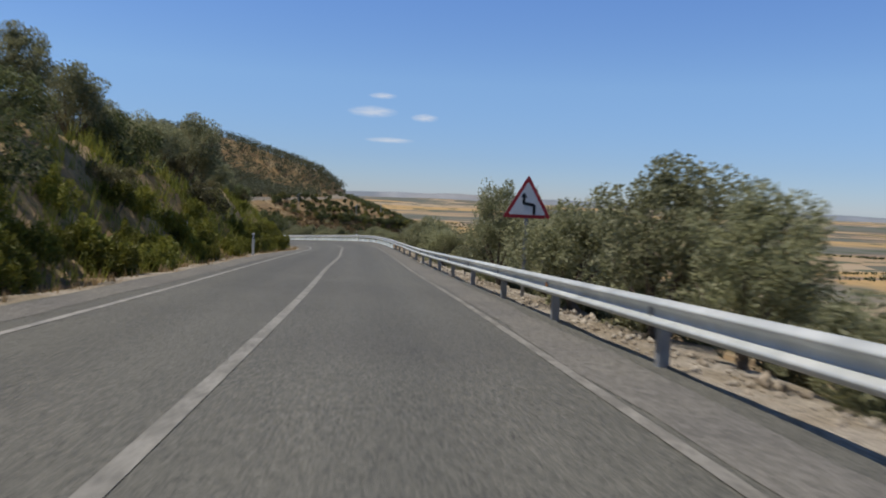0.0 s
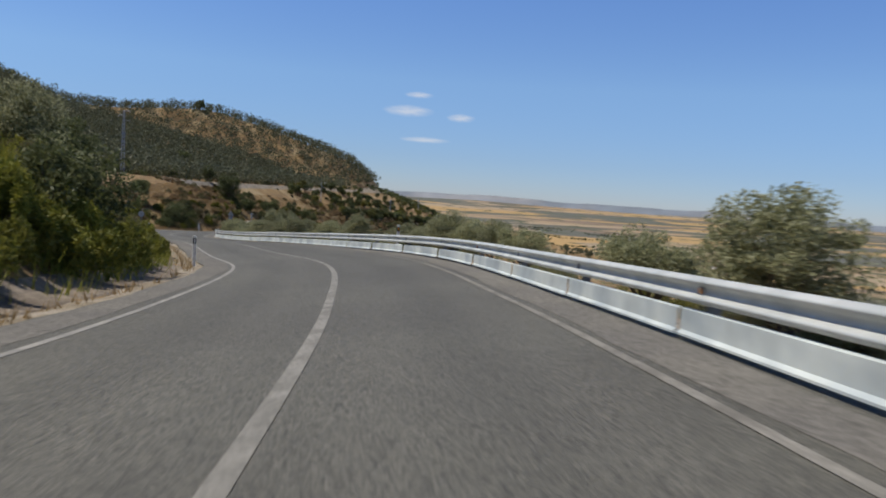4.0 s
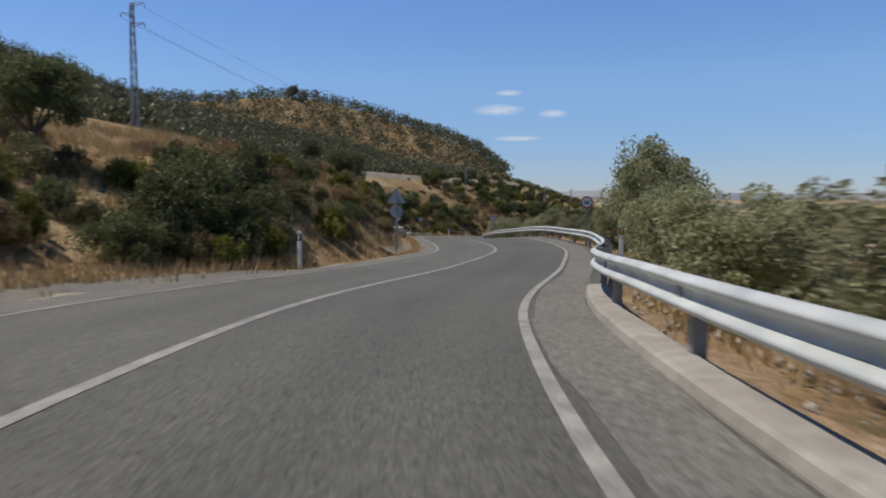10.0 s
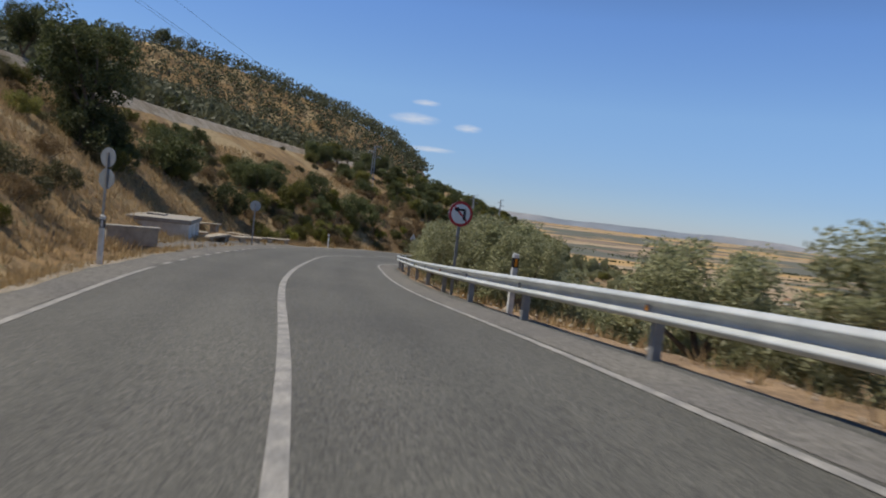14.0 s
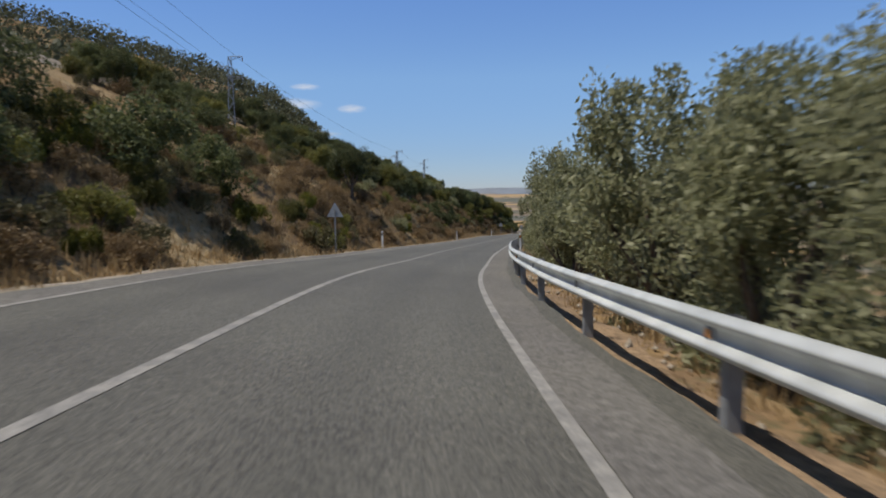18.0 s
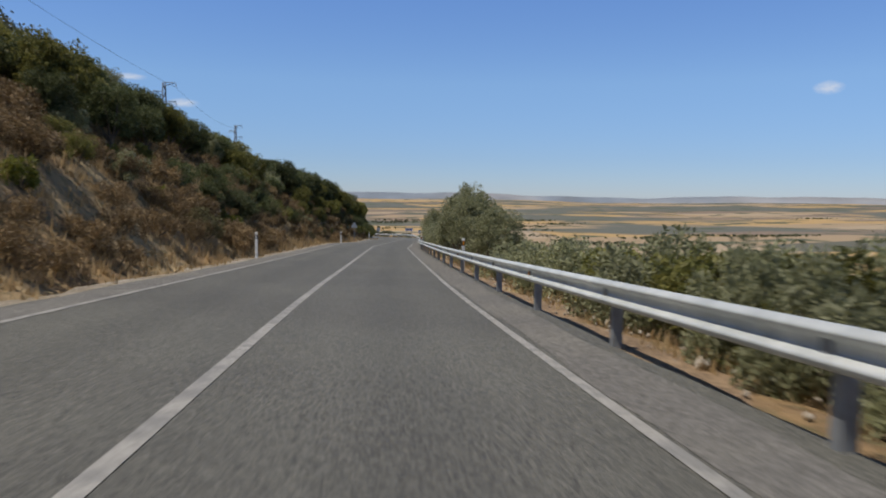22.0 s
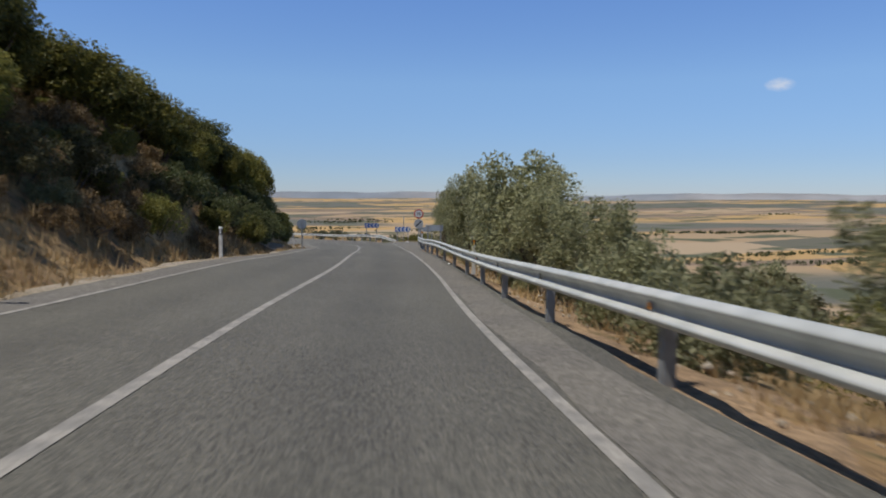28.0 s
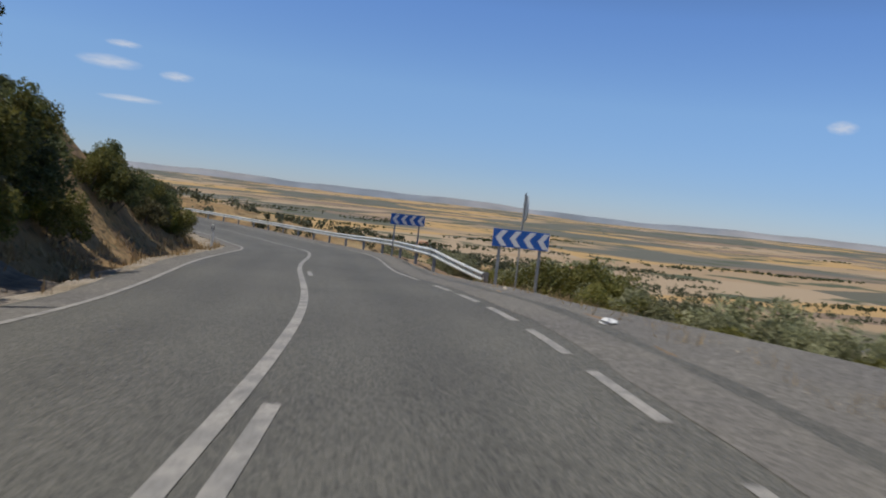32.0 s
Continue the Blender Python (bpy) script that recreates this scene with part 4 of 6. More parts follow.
tank()
p = spot(224.0, -5.9)
w = thing("culvert_parapet", p.x, p.y, gz(p.x, p.y), heading(223) + 25, "short grey concrete parapet wall over a culvert", "parapet")
bm = bmesh.new()
box(bm, (0, 0, 0.15), (1.7, 0.35, 1.1), 0.03)
part("wall", bm, CONCRETE, w)
bm = bmesh.new()
box(bm, (0, 0, 0.73), (1.8, 0.42, 0.10), 0.02)
part("coping", bm, CONCRETE, w)
rng = random.Random(7)
BENCH = None
for i, (s, d, l, tn) in enumerate(((237.4, -5.7, 2.6, 78), (240.2, -7.9, 2.0, 5), (241.4, -5.9, 2.0, 20), (243.2, -8.2, 2.0, -8), (244.2, -5.7, 1.7, 15), (245.2, -9.2, 2.2, 0), (247.0, -5.9, 1.8, 18), (248.0, -8.0, 1.6, -12), (250.0, -5.7, 1.5, 22))):
    p = spot(s, d)
    z = gz(p.x, p.y)
    m = pose(p.x, p.y, z, rng.uniform(-2, 2), rng.uniform(-2, 2), heading(s) + tn) @ Matrix.Diagonal((l / 2, 1, 0.72, 1))
    if BENCH is None:
        BENCH = thing("stone_bench", 0, 0, 0, label="weathered pale stone picnic bench on dry grass", category="bench", group="stone benches of the picnic place")
        bm = bmesh.new()
        box(bm, (0, 0, 0.62), (2.1, 0.75, 0.14), 0.03)
        bmesh.ops.subdivide_edges(bm, edges=bm.edges[:], cuts=1)
        for v in bm.verts:
            v.co += Vector((rng.uniform(-1, 1), rng.uniform(-1, 1), rng.uniform(-1, 1))) * 0.012
        part("slab", bm, STONE, BENCH)
        for x in (-0.75, 0.75):
            bm = bmesh.new()
            box(bm, (x, 0, 0.22), (0.35, 0.6, 0.75), 0.03)
            part("support", bm, STONE, BENCH)
        BENCH.matrix_basis = m
    else:
        copy_thing(BENCH, m).matrix_basis = m
chevron_board(467.2, 5.75, "blue chevron board with white arrows on two posts", -8, 1.25)
chevron_board(485.5, 5.0, "blue chevron board with white arrows behind the barrier", 10, 1.95, 1.9, 0.55)
root, up = sign_root("round_sign", 468.0, 6.05, "round sign seen nearly edge-on behind a chevron board", 82)
pole(root, 2.6 + up)
panel(root, "back_plate", face_outline("disc", 0.75, 2.15 + up), SIGN_BACK)


# ---- litter on the verge ----
rng = random.Random(3)
for s, d, w in ((37.8, 4.5, 0.34), (458.7, 4.5, 0.32), (424.6, 4.3, 0.16), (301.8, 3.9, 0.13)):
    p = spot(s, d, 0.0)
    bag = thing("litter", p.x, p.y, p.z, 30, "crumpled white scrap of plastic on the road's shoulder", "litter")
    bm = bmesh.new()
    bmesh.ops.create_icosphere(bm, subdivisions=2, radius=0.5, matrix=pose(0, 0, 0.02) @ Matrix.Diagonal((w, w * 0.7, w * 0.28, 1)))
    for v in bm.verts:
        v.co *= 1 + rng.uniform(-0.3, 0.25)
    part("scrap", bm, WHITE, bag)


# ---- power line ----
def lattice_tower(x, y, top, label, w0=0.62, w1=0.26, arms=((0, 1.1), (-0.9, -1.0), (-1.8, 1.1))):
    z0 = gz(x, y) - 0.2
    h = top - z0
    root = thing("power_pole", x, y, z0, 12, label, "power pole", "power poles on the hillside")
    bm = bmesh.new()
    lv = max(6, int(h / 0.75))
    c = lambda k: (w0 + (w1 - w0) * k / lv) / 2
    for sx, sy in ((-1, -1), (1, -1), (1, 1), (-1, 1)):
        tube(bm, (sx * c(0), sy * c(0), 0), (sx * c(lv), sy * c(lv), h), 0.045, 0.04, 5)
    part("leg_frame", bm, SIGN_BACK, root)
    for k in range(lv):
        a, b, za, zb = c(k), c(k + 1), h * k / lv, h * (k + 1) / lv
        q = 1 if k % 2 else -1
        for f in (-1, 1):
            part("brace", tube(bmesh.new(), (-q * a, f * a, za), (q * b, f * b, zb), 0.035, None, 4), SIGN_GREY, root)
            part("brace", tube(bmesh.new(), (f * a, q * a, za), (f * b, -q * b, zb), 0.035, None, 4), SIGN_GREY, root)
    for dz, r in arms:
        bm = bmesh.new()
        tube(bm, (0, 0, h + dz), (r, 0, h + dz + 0.05), 0.05, 0.03, 5)
        tube(bm, (0, 0, h + dz - 0.35), (r, 0, h + dz + 0.05), 0.03, 0.03, 5)
        arm = part("arm", bm, SIGN_BACK, root)
        bm = bmesh.new()
        for j in range(4):
            bmesh.ops.create_cone(bm, cap_ends=True, segments=8, radius1=0.07, radius2=0.04, depth=0.06, matrix=pose(r, 0, h + dz - 0.08 - 0.08 * j))
        part("insulator", bm, SIGN_GREY, arm)
    return [root.matrix_basis @ Vector((r, 0, h + dz - 0.4)) for dz, r in arms]


TOWERS = [lattice_tower(-76.7, 193.0, 8.3, "slim lattice steel power pole on the dry slope"),
          lattice_tower(-63.2, 310.0, -2.5, "slim lattice steel power pole on the dry slope"),
          lattice_tower(-46.0, 373.6, -7.6, "slim lattice steel power pole among dark oaks", 0.5, 0.24),
          lattice_tower(-37.5, 421.8, -7.2, "slim lattice steel power pole among dark oaks", 0.5, 0.24)]
for a, b in zip(TOWERS, TOWERS[1:]):
    root = thing("power_line", 0, 0, 0, label="thin sagging power cables between lattice poles", category="power line")
    for p, q in zip(a, b):
        pts = [p.lerp(q, k / 14) - Vector((0, 0, 4 * 1.1 * (k / 14) * (1 - k / 14))) for k in range(15)]
        vs, fs = [], []
        for k, u in enumerate(pts):
            vs += [tuple(u + Vector((0.012 * math.cos(a), 0, 0.012 * math.sin(a)))) for a in (0.5, 2.6, 4.7)]
            if k:
                fs += [(3 * k - 3 + j, 3 * k - 3 + (j + 1) % 3, 3 * k + (j + 1) % 3, 3 * k + j) for j in range(3)]
        part("cable", (vs, [], fs), SIGN_BLACK, root)

# ---- farm buildings far off in the valley ----
def farm_house(x, y, w, l, h, turn, roof, label):
    z = min(gz(x + a, y + b) for a in (-w / 2, w / 2) for b in (-l / 2, l / 2)) - 0.2
    root = thing("farm_house", x, y, z, turn, label, "house", "farm buildings in the valley")
    part("wall", box(bmesh.new(), (0, 0, h / 2), (w, l, h)), LIME, root)
    r = h + 0.28 * w
    part("roof", plate(bmesh.new(), [(-w / 2 - 0.4, h - 0.1), (w / 2 + 0.4, h - 0.1), (0, r)], -l / 2 - 0.3, l / 2 + 0.3), roof, root, "low pitched roof")
    for k in range(max(2, int(w // 3))):
        q = -w / 2 + w * (k + 0.5) / max(2, int(w // 3))
        part("window", box(bmesh.new(), (q, -l / 2 - 0.02, h * 0.55), (0.9, 0.08, 1.2)), SIGN_BLACK, root)


ROOF_TILE = mat("clay_tile", (0.33, 0.16, 0.09), 0.9, vary=0.25, scale=3, second=(0.40, 0.24, 0.15), second_scale=0.6)
for x, y, w, l, h, tn, roof, lab in ((62, 812, 9, 7, 3.4, 20, ROOF_TILE, "small whitewashed farmhouse with a clay tile roof"), (95, 905, 12, 8, 3.6, -15, ROOF_TILE, "long whitewashed farmhouse with a clay tile roof"),
                                     (30, 1015, 34, 12, 4.6, 8, SIGN_GREY, "long low farm shed with a pale sheet-metal roof"), (150, 760, 8, 7, 3.2, 40, ROOF_TILE, "small whitewashed farmhouse among olive trees"),
                                     (118, 690, 8, 6, 3.2, -30, ROOF_TILE, "small whitewashed hut with a clay tile roof"), (205, 1090, 14, 9, 4.2, 12, ROOF_TILE, "whitewashed farmhouse beside dark trees"),
                                     (-10, 1180, 22, 10, 4.6, -5, SIGN_GREY, "farm shed with a pale sheet-metal roof"), (290, 950, 11, 8, 3.6, 25, ROOF_TILE, "whitewashed farmhouse between straw fields")):
    farm_house(x, y, w, l, h, tn, roof, lab)

# ---- clouds far off ----
CLOUD = bpy.data.materials.new("cloud")
CLOUD.use_nodes = True
cn, cl = CLOUD.node_tree.nodes, CLOUD.node_tree.links
cn.clear()
tc = cn.new("ShaderNodeTexCoord")
gr = cn.new("ShaderNodeTexGradient")
gr.gradient_type = "SPHERICAL"
cl.new(tc.outputs["Object"], gr.inputs[0])
no = cn.new("ShaderNodeTexNoise")
no.inputs["Scale"].default_value, no.inputs["Detail"].default_value = 2.2, 6
cl.new(tc.outputs["Object"], no.inputs["Vector"])
ma = cn.new("ShaderNodeMath")
ma.operation = "MULTIPLY"
cl.new(gr.outputs["Fac"], ma.inputs[0])
cl.new(no.outputs[0], ma.inputs[1])
mr = cn.new("ShaderNodeMapRange")
mr.inputs[1].default_value, mr.inputs[2].default_value, mr.inputs[4].default_value = 0.05, 0.42, 0.5
cl.new(ma.outputs[0], mr.inputs[0])
em = cn.new("ShaderNodeEmission")
em.inputs[0].default_value, em.inputs[1].default_value = (0.92, 0.90, 0.88, 1), 0.95
tp = cn.new("ShaderNodeBsdfTransparent")
mi = cn.new("ShaderNodeMixShader")
cl.new(mr.outputs[0], mi.inputs[0])
cl.new(tp.outputs[0], mi.inputs[1])
cl.new(em.outputs[0], mi.inputs[2])
cl.new(mi.outputs[0], cn.new("ShaderNodeOutputMaterial").inputs[0])
for az, el, wd, ht in ((6.0, 6.15, 4.6, 1.1), (5.25, 7.4, 2.6, 0.6), (1.9, 5.85, 2.6, 0.8), (4.6, 4.0, 4.6, 0.55), (-43.1, 7.2, 2.3, 1.15)):
    r = 4550.0
    a, e = radians(az), radians(el)
    c = Vector((-math.sin(a) * math.cos(e), math.cos(a) * math.cos(e), math.sin(e))) * r
    bm = bmesh.new()
    bmesh.ops.create_circle(bm, cap_ends=True, segments=40, radius=1.0)
    ob = part("cloud", bm, CLOUD)
    ob.matrix_basis = look(c, (0, 0, 0)) @ pose(0, 0, 0, 0, 0, 0) @ Matrix.Diagonal((r * radians(wd) / 2, r * radians(ht) / 2, 1, 1))
    tagged(ob, "small thin white cloud in a clear blue sky", "cloud", kind="structure")


# ---- plants ----
def leaf_cloud(rs, centres, radii, per, size, thin=0.42, flat=0.0):
    """Many small pointed leaves round the clump centres; returns vertices and faces."""
    centres, radii = np.asarray(centres), np.asarray(radii)
    n = len(centres) * per
    c = np.repeat(centres, per, 0)
    r = np.repeat(radii, per, 0)
    v = rs.normal(size=(n, 3))
    v /= np.linalg.norm(v, axis=1)[:, None]
    p = c + v * r * (rs.uniform(0.25, 1.0, size=(n, 1)) ** 0.5)
    a = rs.normal(size=(n, 3)) + v * 0.8
    a[:, 2] *= 1 - flat
    a /= np.linalg.norm(a, axis=1)[:, None]
    b = np.cross(a, rs.normal(size=(n, 3)))
    b /= np.linalg.norm(b, axis=1)[:, None]
    l = size * rs.uniform(0.6, 1.3, size=(n, 1))
    vs = np.stack([p - a * l * 0.5, p + b * l * thin * 0.5, p + a * l * 0.5, p - b * l * thin * 0.5], 1).reshape(-1, 3)
    f = np.arange(n * 4).reshape(-1, 4)
    return vs, f


def raw_mesh(name, vs, fs, material):
    me = bpy.data.meshes.new(name)
    me.vertices.add(len(vs))
    me.vertices.foreach_set("co", np.asarray(vs, np.float32).ravel())
    k = fs.shape[1]
    me.loops.add(len(fs) * k)
    me.loops.foreach_set("vertex_index", fs.astype(np.int32).ravel())
    me.polygons.add(len(fs))
    me.polygons.foreach_set("loop_start", np.arange(0, len(fs) * k, k, dtype=np.int32))
    me.materials.append(material)
    me.update(calc_edges=True)
    return me


def limb(bm, pts, r0, r1, seg=7):
    """A branch as one tapered skin through the points; returns a vertex at its foot."""
    rings, n = [], len(pts) - 1
    for k, p in enumerate(pts):
        t = (pts[min(k + 1, n)] - pts[max(k - 1, 0)]).normalized()
        u = t.orthogonal().normalized()
        w = t.cross(u)
        r = r0 + (r1 - r0) * k / n
        rings.append([bm.verts.new(p + (u * math.cos(2 * math.pi * a / seg) + w * math.sin(2 * math.pi * a / seg)) * r) for a in range(seg)])
    for a, b in zip(rings, rings[1:]):
        for k in range(seg):
            bm.faces.new((a[k], a[(k + 1) % seg], b[(k + 1) % seg], b[k]))
    bm.faces.new(rings[-1])
    return rings[0][0]


def fork_faces(bm, feet):
    """Joins the feet of the branches inside the fork."""
    for a, b in zip(feet[1:], feet[2:]):
        bm.faces.new((feet[0], a, b))


def grow_tree(name, seed, leaf, label, category, group, height=4.0, width=3.6, stem=1.1, clumps=30, per=80, leaf_size=0.26, trunk_r=0.16, lean=0.3):
    """A tree standing at the origin: a bent trunk with limbs, and a crown of leaf clumps with gaps between them."""
    rs = np.random.RandomState(seed)
    root = thing(name, 0, 0, 0, 0, label, category, group)
    bm = bmesh.new()
    fork = Vector((rs.uniform(-lean, lean), rs.uniform(-lean, lean), stem))
    limb(bm, [Vector((0, 0, -0.4)), Vector((fork.x * 0.2, fork.y * 0.6, stem * 0.5)), fork], trunk_r * 1.25, trunk_r * 0.8)
    bm.verts.ensure_lookup_table()
    feet = [bm.verts[-1]]
    tips = []
    for k in range(6):
        a = 2 * math.pi * (k + rs.uniform(0, 0.7)) / 6
        rr = width * rs.uniform(0.2, 0.46)
        tip = Vector((rr * math.cos(a), rr * math.sin(a), stem + (height - stem) * rs.uniform(0.5, 0.98)))
        mid = fork.lerp(tip, 0.5) + Vector((rs.uniform(-0.2, 0.2), rs.uniform(-0.2, 0.2), -0.1))
        feet.append(limb(bm, [fork, mid, mid.lerp(tip, 0.6)], trunk_r * 0.55, trunk_r * 0.08, 6))
        tips.append(tip)
    fork_faces(bm, feet)
    part("trunk", bm, BARK, root, smooth=True)
    cs, rad = [], []
    for k in range(clumps):
        t = tips[k % 6]
        a, q = rs.uniform(0, 2 * math.pi), rs.uniform(0, 1)
        up = rs.uniform(-0.75, 1.0)
        rr = width / 2 * (0.35 + 0.65 * q) * math.sqrt(max(0.12, 1 - up ** 2 * 0.8))
        p = Vector((rr * math.cos(a), rr * math.sin(a), stem + 0.45 * (height - stem) + up * 0.5 * (height - stem)))
        p = p.lerp(t, rs.uniform(0.1, 0.62))
        cs.append(p)
        w = width * rs.uniform(0.07, 0.165)
        rad.append((w, w, w * rs.uniform(0.8, 1.35)))
    vs, fs = leaf_cloud(rs, cs, rad, per, leaf_size)
    ob = new("crown", raw_mesh("crown", vs, fs, leaf))
    ob.parent = root
    return root


def grow_bush(name, seed, leaf, label, category, group, height=1.4, width=1.8, clumps=16, per=60, leaf_size=0.2, thin=0.4, spiky=0.0):
    rs = np.random.RandomState(seed)
    root = thing(name, 0, 0, 0, 0, label, category, group)
    bm = bmesh.new()
    cs, rad, feet = [], [], []
    for k in range(clumps):
        a, q = rs.uniform(0, 2 * math.pi), rs.uniform(0, 1) ** 0.6
        h = height * rs.uniform(0.2, 1.0) * (1 - 0.45 * q)
        p = Vector((width / 2 * q * math.cos(a), width / 2 * q * math.sin(a), h))
        cs.append(p)
        w = width * rs.uniform(0.11, 0.2)
        rad.append((w * (1 - 0.4 * spiky), w * (1 - 0.4 * spiky), min(height * 0.35, w * (1 + spiky))))
        if k < 7:
            feet.append(limb(bm, [Vector((p.x * 0.15, p.y * 0.15, -0.25)), p], 0.03, 0.01, 4))
    fork_faces(bm, feet)
    part("stem", bm, BARK, root)
    vs, fs = leaf_cloud(rs, cs, rad, per, leaf_size, thin)
    ob = new("foliage", raw_mesh("foliage", vs, fs, leaf))
    ob.parent = root
    return root


KINDS = {
    "olive": [lambda k=k: grow_tree("olive_tree", 11 + k, OLIVE, ("grey-green olive tree with a forked trunk on dry soil", "grey-green spreading olive tree beyond the crash barrier", "grey-green olive tree with a broken, airy crown")[k], "olive tree", "olive trees on the slopes", 4.2 + 0.3 * k, 4.0 - 0.2 * k, 0.6, 72, 210, 0.135) for k in range(3)],
    "tall": [lambda k=k: grow_tree("olive_tree", 31 + k, OLIVE, "tall olive tree with open upright branches", "olive tree", "olive trees on the slopes", 5.6, 3.6, 0.9, 66, 210, 0.135, 0.15, 0.5) for k in range(2)],
    "oak": [lambda k=k: grow_tree("holm_oak", 51 + k, OAK, "dark green holm oak with a dense round crown", "oak tree", "dark oaks on the bank", 4.6, 4.6, 0.8, 60, 230, 0.17) for k in range(3)],
    "fig": [lambda k=k: grow_tree("fig_tree", 71 + k, FIG, "dense yellow-green leafy tree on the steep bank", "tree", "leafy trees on the bank", 4.4, 4.8, 0.5, 60, 190, 0.20) for k in range(2)],
    "broom": [lambda k=k: grow_bush("broom_bush", 91 + k, BROOM, "yellow-green broom bush at the roadside", "bush", "broom bushes at the foot of the bank", 1.3, 1.7, 22, 130, 0.22, 0.2, 0.7) for k in range(3)],
    "scrub": [lambda k=k: grow_bush("scrub_bush", 111 + k, SCRUB, "dull olive-brown scrub bush on the dry bank", "bush", "scrub bushes on the bank", 1.4, 2.0, 26, 200, 0.11) for k in range(3)],
    "dark": [lambda k=k: grow_bush("evergreen_bush", 131 + k, OAK, "dark evergreen bush on the dry bank", "bush", "evergreen bushes on the bank", 1.8, 2.4, 28, 200, 0.13) for k in range(2)],
    "leafy": [lambda k=k: grow_bush("leafy_bush", 151 + k, FIG, "green leafy bush behind the crash barrier", "bush", "leafy bushes beside the road", 1.6, 2.2, 28, 260, 0.11) for k in range(2)],
    "young": [lambda k=k: grow_bush("olive_bush", 171 + k, OLIVE, "grey-green olive shoots grown into a low bush", "bush", "low olive bushes on the slope", 1.9, 2.4, 28, 220, 0.13) for k in range(2)],
    "thorn": [lambda k=k: grow_bush("thistle_clump", 211 + k, DRYBUSH, "low tangle of dry tawny thistles on the bank", "bush", "dry thistles on the bank", 0.9, 2.0, 22, 170, 0.09, 0.5, 0.3) for k in range(2)],
    "dry": [lambda k=k: grow_bush("dry_bush", 191 + k, DRYBUSH, "dry brown thorn bush on the sunlit bank", "bush", "dry bushes on the bank", 1.2, 1.8, 22, 170, 0.10, 0.35, 0.4) for k in range(3)],
}
GROWN, GROWN_OF, PRNG = {}, {}, random.Random(42)
NEXT = {"scrub": "dry", "dry": "thorn", "leafy": "scrub", "broom": "scrub", "dark": "scrub", "young": "olive", "olive": "oak"}


def plant(kind, x, y, size=1.0, turn=None, sink=0.05, tall=1.0, z=None, wide=None):
    # at most 290 of a kind
    while GROWN_OF.get(kind, 0) >= 290 and kind in NEXT:
        kind = NEXT[kind]
    if GROWN_OF.get(kind, 0) >= 290:
        return None
    GROWN_OF[kind] = GROWN_OF.get(kind, 0) + 1
    k = PRNG.randrange(len(KINDS[kind]))
    t = PRNG.uniform(0, 360) if turn is None else turn
    zz_ = (gz(x, y) if z is None else z) - sink
    m = pose(x, y, zz_, PRNG.uniform(-4, 4), PRNG.uniform(-4, 4), t) @ Matrix.Diagonal((wide or size, (wide or size) * PRNG.uniform(0.9, 1.1), size * tall, 1))
    if (kind, k) not in GROWN:
        ob = KINDS[kind][k]()
        ob.matrix_basis = m
        GROWN[(kind, k)] = ob
        return ob
    ob = copy_thing(GROWN[(kind, k)], m)
    ob.matrix_basis = m
    return ob


def plant_at(kind, s, d, top=None, size=None, **kw):
    """Plants at a place along the road; top: the crown's height over the road there."""
    p = spot(s, d)
    if top is not None:
        full = {"olive": 4.4, "tall": 5.6, "oak": 4.6, "fig": 4.4, "broom": 1.3, "scrub": 1.4, "dark": 1.8, "leafy": 1.6, "young": 1.9, "dry": 1.2, "thorn": 0.9}[kind]
        size = max(0.35, (spot(s, 0).z + top - gz(p.x, p.y)) / full)
    return plant(kind, p.x, p.y, size or 1.0, **kw)


